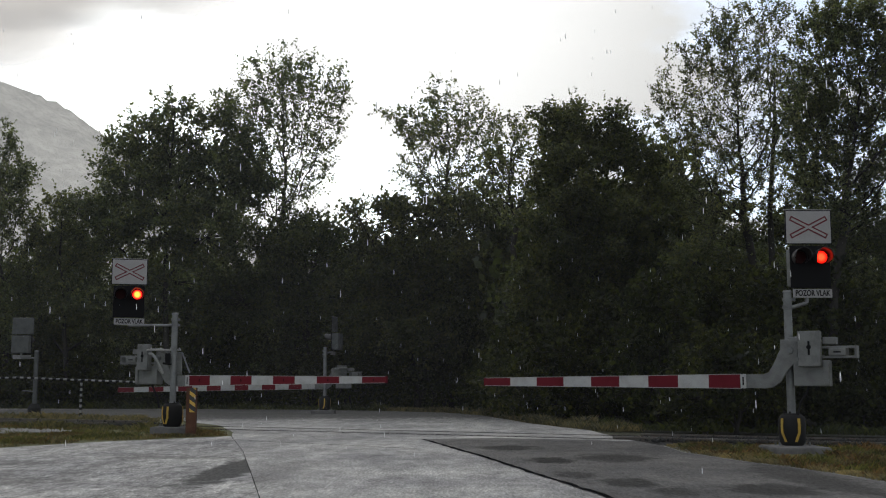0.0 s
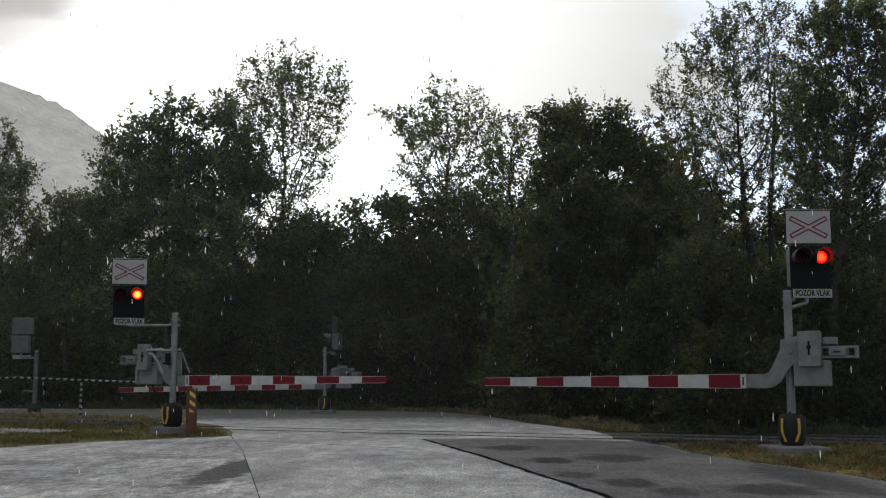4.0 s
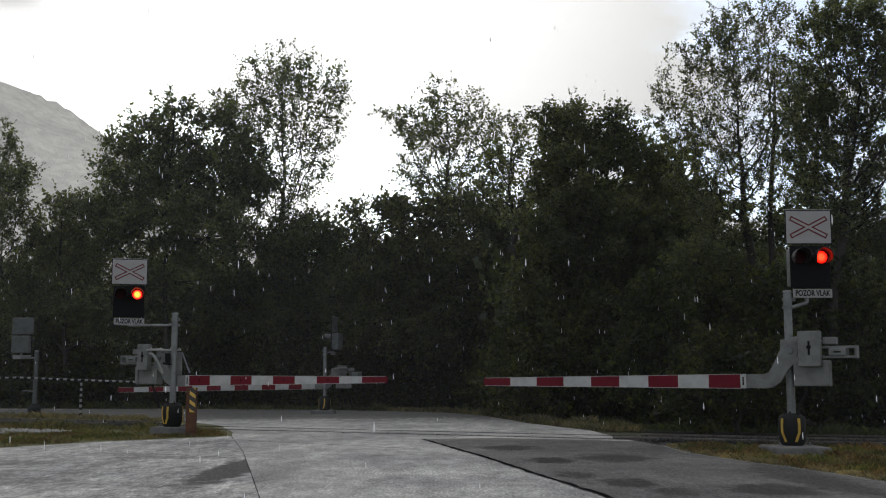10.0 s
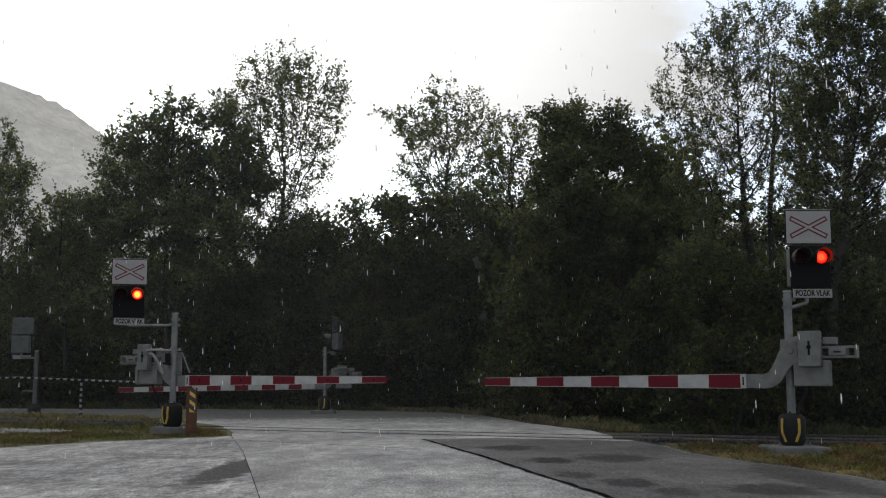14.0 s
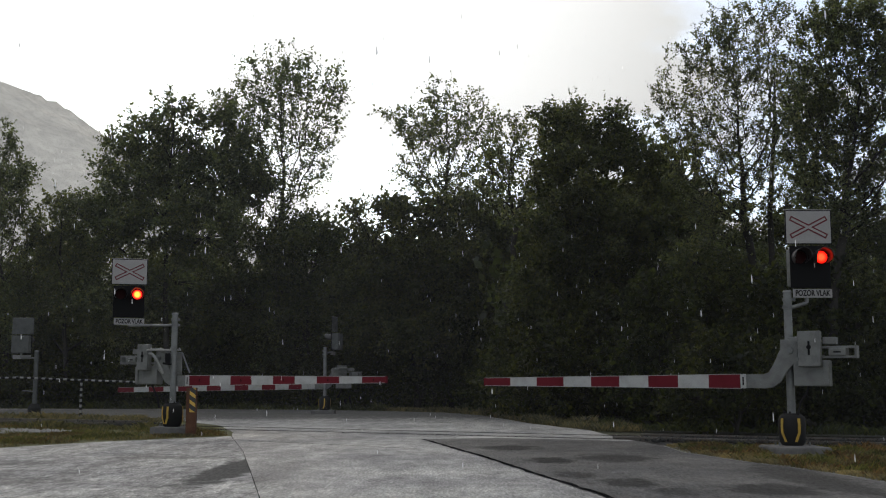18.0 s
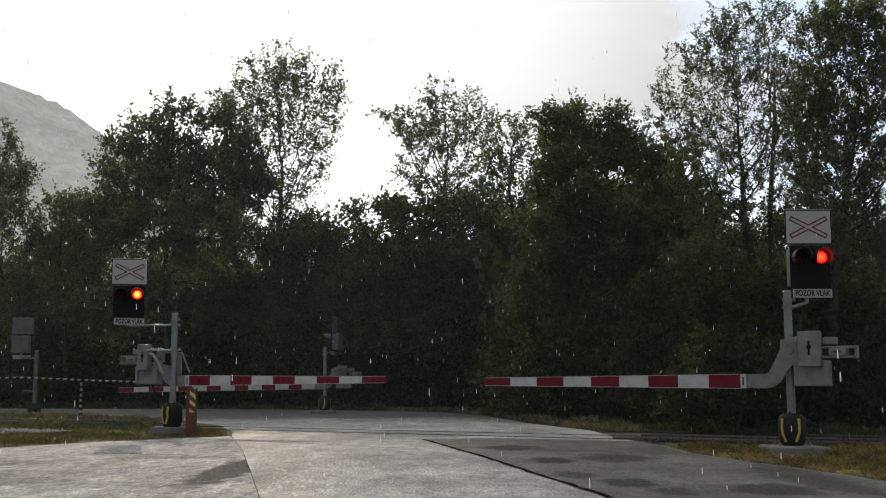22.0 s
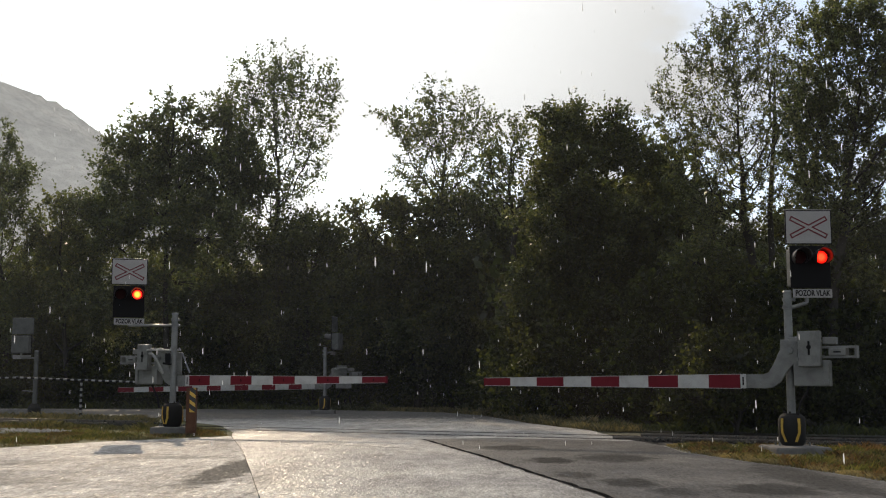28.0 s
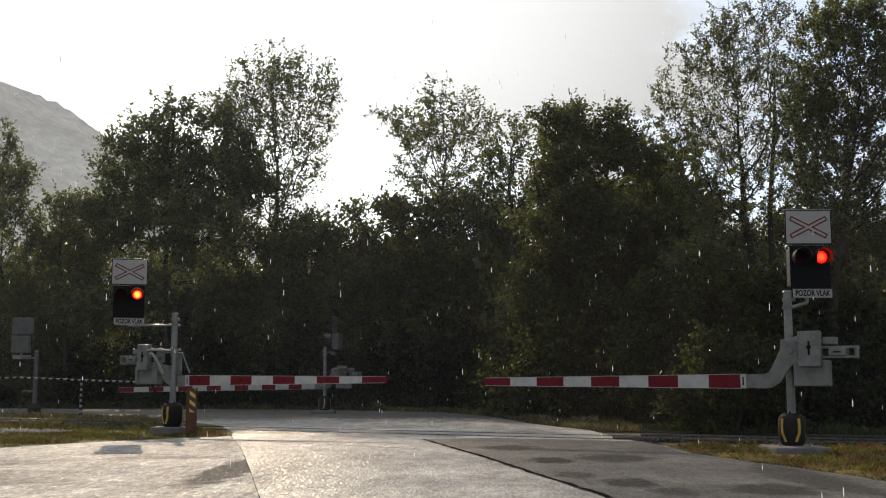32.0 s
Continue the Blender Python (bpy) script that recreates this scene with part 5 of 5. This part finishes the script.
def build_woods():
    rnd = random.Random(31)
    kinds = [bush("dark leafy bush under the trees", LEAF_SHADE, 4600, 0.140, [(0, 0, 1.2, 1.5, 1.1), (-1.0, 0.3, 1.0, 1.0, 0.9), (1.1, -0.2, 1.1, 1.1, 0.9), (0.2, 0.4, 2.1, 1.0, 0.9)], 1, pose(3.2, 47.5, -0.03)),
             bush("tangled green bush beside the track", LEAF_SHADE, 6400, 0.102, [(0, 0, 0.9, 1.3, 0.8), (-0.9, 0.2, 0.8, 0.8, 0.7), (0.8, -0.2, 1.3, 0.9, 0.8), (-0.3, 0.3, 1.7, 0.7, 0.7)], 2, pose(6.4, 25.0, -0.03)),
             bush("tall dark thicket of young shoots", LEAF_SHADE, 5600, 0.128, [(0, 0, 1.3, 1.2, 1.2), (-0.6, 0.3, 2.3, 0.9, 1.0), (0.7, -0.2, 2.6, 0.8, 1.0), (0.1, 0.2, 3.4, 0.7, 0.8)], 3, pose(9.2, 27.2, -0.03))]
    spots = []
    # along the far road
    x = -30.0
    while x < 2.5:
        edge = 53.0 if x < -8 else 53.0 - (x + 8) * 0.55
        spots.append((x, edge + rnd.uniform(0, 1.2), rnd.choice((0, 2))))
        spots.append((x + 1.0, edge + rnd.uniform(2.5, 5), 2))
        x += rnd.uniform(1.7, 2.4)
    # behind the track
    x = 3.0
    while x < 16:
        edge = 30.8 - (x - 3.0) * 0.60
        if x < 5:
            edge += 5
        spots.append((x, edge + rnd.uniform(0.2, 1.0), rnd.choice((1, 1, 2))))
        spots.append((x + 0.6, edge + rnd.uniform(2, 4), 2))
        spots.append((x + 0.2, edge + rnd.uniform(5, 8), rnd.choice((0, 2))))
        x += rnd.uniform(1.1, 1.6)
    for y in (33, 36, 39, 42):
        spots.append((2.9 + (36 - y) * 0.12 + rnd.uniform(0, 0.5), y, 0))
        spots.append((4.6 + rnd.uniform(0, 0.5), y + 1, 2))
    for x in range(-30, 4, 2):
        spots.append((x + rnd.uniform(-0.5, 0.5), 57.0 + rnd.uniform(-0.8, 0.8), 0))
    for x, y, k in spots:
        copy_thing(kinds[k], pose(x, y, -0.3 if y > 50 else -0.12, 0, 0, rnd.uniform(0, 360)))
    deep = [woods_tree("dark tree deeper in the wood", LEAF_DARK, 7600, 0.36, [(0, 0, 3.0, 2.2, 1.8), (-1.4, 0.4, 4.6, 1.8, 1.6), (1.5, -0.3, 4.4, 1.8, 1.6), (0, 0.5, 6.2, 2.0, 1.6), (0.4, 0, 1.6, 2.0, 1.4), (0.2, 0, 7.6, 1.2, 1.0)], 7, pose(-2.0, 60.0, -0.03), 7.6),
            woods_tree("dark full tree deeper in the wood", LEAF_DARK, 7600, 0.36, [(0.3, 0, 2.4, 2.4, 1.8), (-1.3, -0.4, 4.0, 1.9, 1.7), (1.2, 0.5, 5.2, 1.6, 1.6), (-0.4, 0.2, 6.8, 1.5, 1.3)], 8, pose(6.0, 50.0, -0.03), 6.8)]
    for x in range(-32, 8, 4):
        copy_thing(deep[rnd.randint(0, 1)], pose(x + rnd.uniform(-1, 1), 60.5 + rnd.uniform(-1.5, 2.5), -0.03, 0, 0, rnd.uniform(0, 360)))
        if -20 < x < 4:
            copy_thing(deep[x % 8 // 4], pose(x + 1.5, 67 + rnd.uniform(-2, 2), -0.03, 0, 0, rnd.uniform(0, 360)))
    for i in (0, 1, 6, 7):
        copy_thing(deep[i % 2], pose(4.5 + i * 2.2 + rnd.uniform(-0.6, 0.6), 46 - i * 1.1 + rnd.uniform(-1, 1), -0.03, 0, 0, rnd.uniform(0, 360)))
        copy_thing(deep[(i + 1) % 2], pose(6.0 + i * 2.0 + rnd.uniform(-0.6, 0.6), 39 - i * 1.0 + rnd.uniform(-1, 1), -0.03, 0, 0, rnd.uniform(0, 360)))
    for i in (0, 1, 2, 6, 7, 8):
        copy_thing(deep[i % 2], pose(2.0 + i * 3.0, 55 + rnd.uniform(-2, 2), -0.03, 0, 0, rnd.uniform(0, 360)))


build_woods()

# ---- grass ----
def grass_patch(name, label, outline, count, height, seed, material, z=-0.012, wide=0.012, clump=1.3, bare=-0.25):
    """Blades and stalks scattered inside an outline."""
    rng = np.random.default_rng(seed)
    poly = np.array(outline)
    lo, hi = poly.min(0), poly.max(0)
    pts = rng.uniform(lo, hi, (count * 4, 2))
    inside = np.zeros(len(pts), bool)
    for (x0, y0), (x1, y1) in zip(poly, np.roll(poly, -1, 0)):
        cross = ((y0 > pts[:, 1]) != (y1 > pts[:, 1])) & (pts[:, 0] < (x1 - x0) * (pts[:, 1] - y0) / (y1 - y0 + 1e-12) + x0)
        inside ^= cross
    pts = pts[inside][:count]
    pts = pts[~((np.abs(pts[:, 0] - 5.45 + 0.31 * (17.6 - pts[:, 1])) < 0.40) & (np.abs(pts[:, 1] - 17.1) < 1.0))]      # bare round the foundation
    tuft = np.array([noise.noise((x * clump, y * clump, seed)) for x, y in pts])
    pts, tuft = pts[tuft > bare], tuft[tuft > bare]
    n = len(pts)
    h = height * (0.45 + 0.9 * np.clip(tuft + 0.25, 0, 1)) * rng.uniform(0.4, 1.4, n)
    a = rng.uniform(0, 2 * np.pi, n)
    side = np.stack([np.cos(a), np.sin(a), np.zeros(n)], 1) * wide
    lean = rng.normal(size=(n, 3)) * 0.35
    lean[:, 2] = 0
    base = np.column_stack([pts, np.full(n, z)])
    up = np.array([0, 0, 1.0])
    mid = base + (up + lean * 0.4) * (h * 0.55)[:, None]
    tip = base + (up + lean * 1.3) * h[:, None]
    v = np.stack([base - side, base + side, mid + side * 0.7, tip], 1).reshape(-1, 3)
    ob = raw_mesh(name, v, np.arange(4 * n).reshape(n, 4), material)
    return tagged(ob, label, "grass", "", "stuff")


grass_patch("grass", "short dry yellow-green grass round the barrier", [(-4.4, 23.3), (-4.75, 25.1), (-5.6, 28.0), (-14, 32.6), (-16, 30), (-12, 20), (-9.1, 16.2), (-7.3, 19), (-6.3, 21.1)], 44000, 0.055, 1, GRASS, -0.012, 0.0045)
LEFT_VERGE = [(-4.5, 23.4), (-4.9, 25.0), (-6.0, 27.4), (-12, 30.6), (-14, 29), (-11, 19.6), (-9.1, 16.6), (-7.4, 19.2), (-6.4, 21.3)]
grass_patch("grass", "fresh green tufts in the dry grass", LEFT_VERGE, 26000, 0.075, 11, TUFT, -0.012, 0.003, 1.1, 0.02)
grass_patch("grass", "withered brown stalks in the dry grass", LEFT_VERGE, 24000, 0.06, 12, DOCK, -0.012, 0.003, 0.7, 0.0)
grass_patch("grass", "taller seeding grass beside the rails", [(-6.6, 26.9), (-12.6, 30.4), (-13.0, 29.6), (-7.2, 26.0)], 4000, 0.13, 13, GRASS, -0.012, 0.003, 1.1, 0.0)
RIGHT_VERGE = [(4.75, 12), (4.62, 13), (4.4, 14.3), (4.06, 15.6), (3.8, 17.4), (3.9, 19.3), (4.6, 19.8), (7.0, 18.4), (9, 17.0), (8.6, 13), (7, 10), (5.2, 8)]
grass_patch("grass", "fresh green tufts along the road's edge", RIGHT_VERGE, 26000, 0.085, 14, TUFT, -0.012, 0.0025, 2.6, 0.05)
grass_patch("grass", "withered red-brown stalks beside the road", RIGHT_VERGE, 26000, 0.085, 15, DOCK, -0.012, 0.0025, 1.7, 0.05)
grass_patch("grass", "pale straw lying along the asphalt edge", [(4.72, 12), (4.58, 13), (4.36, 14.3), (4.02, 15.6), (3.72, 17.4), (3.78, 19.3), (4.05, 19.3), (4.0, 17.5), (4.3, 15.7), (4.62, 14.4), (4.85, 13), (5.0, 12)], 16000, 0.06, 16, STRAW, -0.008, 0.0028, 2.0, -0.1)
grass_patch("grass", "dry yellow grass along the road's edge", [(4.75, 12), (4.62, 13), (4.4, 14.3), (4.06, 15.6), (3.75, 17.4), (3.8, 19.4), (4.6, 20.0), (7.0, 18.8), (9, 17.4), (8.6, 13), (7, 10), (5.2, 8)], 46000, 0.065, 2, GRASS, -0.012, 0.0028)
grass_patch("grass", "tall yellowing grass at the bend of the road", [(-2.4, 46.8), (0.1, 44.1), (1.45, 40), (2.5, 31), (3.5, 26.3), (4.6, 25.7), (4.4, 29), (3.2, 34), (2.6, 41), (1.5, 45), (-2, 48)], 30000, 0.17, 3, GRASS, -0.03, 0.006)
grass_patch("grass", "grass strip between track and far road", [(-7.3, 32.6), (-10.6, 37), (-16, 39.5), (-28, 39.9), (-28, 38), (-17, 35.4), (-9.4, 31.4)], 20000, 0.15, 4, GRASS, -0.012, 0.006)
grass_patch("weeds", "green weeds along the track at the foot of the bushes", [(3.6, 27.2), (6, 25.7), (14, 21.2), (20, 17.8), (20.5, 19.2), (14, 22.8), (6.2, 27.2), (3.8, 29)], 20000, 0.17, 5, WEED, -0.03, 0.006)
grass_patch("weeds", "weeds at the edge of the far wood", [(-40, 52.3), (-13, 51.4), (-6, 49.4), (-2.4, 47.2), (-1.6, 48.4), (-6, 50.6), (-13, 52.6), (-40, 53.4)], 12000, 0.28, 6, WEED, -0.03, 0.015)


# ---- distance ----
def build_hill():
    """The wooded hill far behind the trees, its rain haze painted as pale, glowing colour."""
    m = Nodes("hill_haze")
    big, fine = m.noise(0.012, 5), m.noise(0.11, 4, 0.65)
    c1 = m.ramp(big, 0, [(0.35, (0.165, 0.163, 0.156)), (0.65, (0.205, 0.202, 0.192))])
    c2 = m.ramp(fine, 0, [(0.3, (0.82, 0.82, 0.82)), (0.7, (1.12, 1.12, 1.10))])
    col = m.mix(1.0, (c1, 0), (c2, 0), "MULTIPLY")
    # a glow of its own washes the hill out, as haze would
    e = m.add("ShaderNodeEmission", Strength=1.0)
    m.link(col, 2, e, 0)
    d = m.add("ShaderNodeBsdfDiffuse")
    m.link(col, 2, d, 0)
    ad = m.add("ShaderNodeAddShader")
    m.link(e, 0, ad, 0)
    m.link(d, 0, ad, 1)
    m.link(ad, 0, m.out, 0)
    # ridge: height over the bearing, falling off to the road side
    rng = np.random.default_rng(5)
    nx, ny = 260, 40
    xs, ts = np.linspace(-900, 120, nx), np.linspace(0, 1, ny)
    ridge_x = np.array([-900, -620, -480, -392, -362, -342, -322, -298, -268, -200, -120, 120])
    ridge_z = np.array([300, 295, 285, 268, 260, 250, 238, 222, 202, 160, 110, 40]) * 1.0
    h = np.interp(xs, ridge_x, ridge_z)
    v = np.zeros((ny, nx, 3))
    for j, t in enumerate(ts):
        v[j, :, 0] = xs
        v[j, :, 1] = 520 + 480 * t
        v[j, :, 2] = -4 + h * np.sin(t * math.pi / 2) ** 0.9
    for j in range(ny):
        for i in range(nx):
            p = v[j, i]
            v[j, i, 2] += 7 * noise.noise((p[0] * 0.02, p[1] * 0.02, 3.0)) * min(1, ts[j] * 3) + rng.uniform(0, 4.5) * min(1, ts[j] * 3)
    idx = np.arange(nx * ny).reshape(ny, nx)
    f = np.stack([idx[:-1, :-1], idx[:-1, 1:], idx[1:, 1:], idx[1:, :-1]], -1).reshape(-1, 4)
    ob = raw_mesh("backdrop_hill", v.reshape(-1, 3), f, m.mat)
    tagged(ob, "steep wooded hill, rain haze put into its grey glowing colour", "hill", "", "structure")


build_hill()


# ---- the passing rain cloud ----
CLOUD_N = Vector((0.6, 0.8, 0.0))          # across its edge


def build_cloud():
    m = Nodes("rain_cloud")
    co = m.add("ShaderNodeTexCoord")
    dot = m.add("ShaderNodeVectorMath")
    dot.operation = "DOT_PRODUCT"
    dot.inputs[1].default_value = CLOUD_N
    m.link(co, "Object", dot, 0)
    tex = m.noise(0.0022, 6, 0.55)
    k = m.add("ShaderNodeMath")
    k.operation = "MULTIPLY_ADD"
    k.inputs[1].default_value, k.inputs[2].default_value = 200.0, -100.0
    m.link(tex, 0, k, 0)
    s = m.add("ShaderNodeMath")
    s.operation = "ADD"
    m.link(dot, "Value", s, 0)
    m.link(k, 0, s, 1)
    thick = m.add("ShaderNodeMapRange")
    thick.interpolation_type = "SMOOTHSTEP"
    for i, val in enumerate((-200.0, 150.0, 0.995, 0.15)):
        thick.inputs[i + 1].default_value = val
    m.link(s, 0, thick, 0)
    clear, body, under = m.add("ShaderNodeBsdfTransparent"), m.add("ShaderNodeBsdfTranslucent"), m.add("ShaderNodeBsdfDiffuse")
    tone = m.ramp(m.noise(0.0011, 4), 0, [(0.35, (0.47, 0.485, 0.50)), (0.6, (0.57, 0.575, 0.57))])
    m.link(tone, 0, body, 0)
    m.link(tone, 0, under, 0)
    add = m.add("ShaderNodeMixShader", Fac=0.15)
    m.link(body, 0, add, 1)
    m.link(under, 0, add, 2)
    mx = m.add("ShaderNodeMixShader")
    m.link(thick, 0, mx, 0)
    m.link(clear, 0, mx, 1)
    m.link(add, 0, mx, 2)
    m.link(mx, 0, m.out, 0)
    nx, ny = 60, 50
    xs, ys = np.linspace(-2600, 2600, nx), np.linspace(600, 4700, ny)
    v = np.array([[(x, y - 1000, 800 + 40 * noise.noise((x * 0.002, y * 0.002, 1)) + 14 * noise.noise((x * 0.009, y * 0.009, 4))) for x in xs] for y in ys])
    idx = np.arange(nx * ny).reshape(ny, nx)
    f = np.stack([idx[:-1, :-1], idx[:-1, 1:], idx[1:, 1:], idx[1:, :-1]], -1).reshape(-1, 4)
    ob = raw_mesh("rain_cloud", v.reshape(-1, 3), f, m.mat, smooth=True)
    return tagged(ob, "grey-white rain cloud drifting off the sun", "cloud", "", "stuff")


CLOUD = build_cloud()


# ---- rain ----
def rain_material():
    m = Nodes("rain_water")
    p = m.add("ShaderNodeBsdfPrincipled", Roughness=0.15)
    p.inputs["Base Color"].default_value = (0.85, 0.87, 0.88, 1)
    t = m.add("ShaderNodeBsdfTranslucent")
    t.inputs[0].default_value = (1, 1, 1, 1)
    mx = m.add("ShaderNodeMixShader", Fac=0.85)
    m.link(p, 0, mx, 1)
    m.link(t, 0, mx, 2)
    see, drop = m.add("ShaderNodeBsdfTransparent"), m.add("ShaderNodeMixShader", Fac=0.85)
    m.link(see, 0, drop, 1)
    m.link(mx, 0, drop, 2)
    m.link(drop, 0, m.out, 0)
    return m.mat


RAIN_MAT = rain_material()


def rain_fall(period, count, seed, near=7.5, far=26.0, thick=(0.0035, 0.0065), seg=5, tall=12, label="scattered falling raindrops"):
    """Drops drawn out by their fall, in a column that repeats after one period."""
    rng = np.random.default_rng(seed)
    y = rng.uniform(near ** 2, far ** 2, count) ** 0.5
    x = rng.uniform(-0.42, 0.42, count) * y
    z = rng.uniform(0, period, count)
    r = rng.uniform(*thick, count)
    ln = rng.uniform(0.045, 0.10, count)
    n = int(math.ceil((tall + period) / period))
    x, y, r, ln = (np.tile(a, n) for a in (x, y, r, ln))
    z = np.concatenate([z + i * period for i in range(n)])
    c = np.stack([x, y, z], 1)
    ang = 2 * np.pi * np.arange(seg) / seg
    ring = np.stack([np.cos(ang), np.sin(ang), np.zeros(seg)], 1)
    slant = np.array([-0.02, 0.0, 1.0])
    lo = c[:, None] + ring[None] * r[:, None, None] - slant * (ln * 0.25)[:, None, None]
    hi = c[:, None] + ring[None] * (r * 0.7)[:, None, None] + slant * (ln * 0.25)[:, None, None]
    bot, top = c - slant * (ln * 0.5)[:, None], c + slant * (ln * 0.5)[:, None]
    v = np.concatenate([lo, hi, bot[:, None], top[:, None]], 1)
    i = np.arange(seg)
    j = (i + 1) % seg
    tri = np.concatenate([np.stack([i, j, seg + j], 1), np.stack([i, seg + j, seg + i], 1), np.stack([j, i, np.full(seg, 2 * seg)], 1), np.stack([seg + i, seg + j, np.full(seg, 2 * seg + 1)], 1)])
    f = (tri[None] + (np.arange(len(c)) * (2 * seg + 2))[:, None, None]).reshape(-1, 3)
    ob = raw_mesh("rain", v.reshape(-1, 3), f, RAIN_MAT, smooth=True)
    return tagged(ob, label, "rain", "", "stuff")


RAIN = [(rain_fall(5.3, 120, 41), 5.3, 7.6), (rain_fall(6.1, 110, 42), 6.1, 8.3), (rain_fall(7.4, 130, 43), 7.4, 6.9)]


def haze_sheet(points, height, density, label):
    """A faint sheet along points on the ground, added to lift dark tones as haze; light falls on it and through it."""
    m = Nodes("haze_sheet")
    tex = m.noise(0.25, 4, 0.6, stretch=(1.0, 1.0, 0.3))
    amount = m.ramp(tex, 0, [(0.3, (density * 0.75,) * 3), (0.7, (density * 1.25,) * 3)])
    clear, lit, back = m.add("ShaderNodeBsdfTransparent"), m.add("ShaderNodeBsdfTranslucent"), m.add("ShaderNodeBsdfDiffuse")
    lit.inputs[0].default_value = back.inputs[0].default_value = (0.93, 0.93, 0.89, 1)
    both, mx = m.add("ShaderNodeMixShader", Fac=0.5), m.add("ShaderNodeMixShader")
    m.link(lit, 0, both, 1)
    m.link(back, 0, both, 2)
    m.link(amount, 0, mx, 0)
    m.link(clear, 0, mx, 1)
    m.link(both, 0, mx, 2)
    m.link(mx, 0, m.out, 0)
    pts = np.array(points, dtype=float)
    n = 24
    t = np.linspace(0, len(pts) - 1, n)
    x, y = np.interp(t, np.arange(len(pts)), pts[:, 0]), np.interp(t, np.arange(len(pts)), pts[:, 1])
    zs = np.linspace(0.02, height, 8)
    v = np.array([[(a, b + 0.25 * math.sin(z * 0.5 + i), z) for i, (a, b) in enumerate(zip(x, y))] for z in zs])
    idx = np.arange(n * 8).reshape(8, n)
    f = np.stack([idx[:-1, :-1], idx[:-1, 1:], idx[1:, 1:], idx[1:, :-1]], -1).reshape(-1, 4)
    ob = raw_mesh("haze_sheet", v.reshape(-1, 3), f, m.mat, smooth=True)
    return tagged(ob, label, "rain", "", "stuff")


# both sheets are added to veil the dark woods, standing in for rain haze
haze_sheet([(-45, 53.0), (-12.2, 33.8), (6.8, 22.6), (30, 9.0)], 18, 0.015, "faint sheet along the track, added to lift darks as haze")
haze_sheet([(-60, 47.5), (-20, 47.0), (2.5, 46.5), (20, 44)], 24, 0.012, "faint sheet before the far trees, added to lift darks as haze")


# ---- what moves ----
def motions():
    # twin lamps: half a second on one side, half a second on the other
    for glow in GLOWS:
        a, b = pose(0.17, -0.034, 0.15), pose(-0.17, -0.034, 0.15)
        rows = [(0.0, a)]
        t, now, then = 0.5, a, b
        while t < 32.4:
            rows += [(t - 0.067, now), (t - 0.033, then)]
            now, then = then, now
            t += 0.5
        walk(glow, [r for r in rows if r[0] <= 32.0] + [(32.0, a)])
    # rain: each column falls by its period, then starts again
    for ob, period, speed in RAIN:
        rows, t, span = [], 0.0, period / speed
        steps = max(3, round(span * 30))
        span = steps / 30
        while t < 32.0:
            rows += [(t, pose(0, 0, 0)), (t + span - 1 / 30, pose(0, 0, -period * (1 - 1 / steps)))]
            t += span
        walk(ob, rows)
    # the cloud drifts towards the place, its edge crossing the sun late on
    walk(CLOUD, [(t, Matrix.Translation(CLOUD_N * CLOUD_E(t) + Vector((0, 1000, 0)) - CLOUD_N * CLOUD_N.y * 1000)) for t in (0, 8, 16, 20, 24, 28, 32)])
    # wind leans the open crowns
    for key, turns in (("sway_a", ((0, 0.0), (10, -0.25), (19, -0.5), (24, -1.2), (28, -1.7), (32, -1.95))), ("sway_b", ((0, 0.0), (19, -0.1), (24, -0.7), (28, -0.9), (32, -0.8)))):
        ob = TREES[key]
        home = ob.matrix_basis.copy()
        walk(ob, [(t, home @ pose(0, 0, 0, 0, a, 0)) for t, a in turns])


def CLOUD_E(t):
    """How far the cloud's edge lies along CLOUD_N at t seconds."""
    return 1128 - 22.0 * (t - 18)


motions()
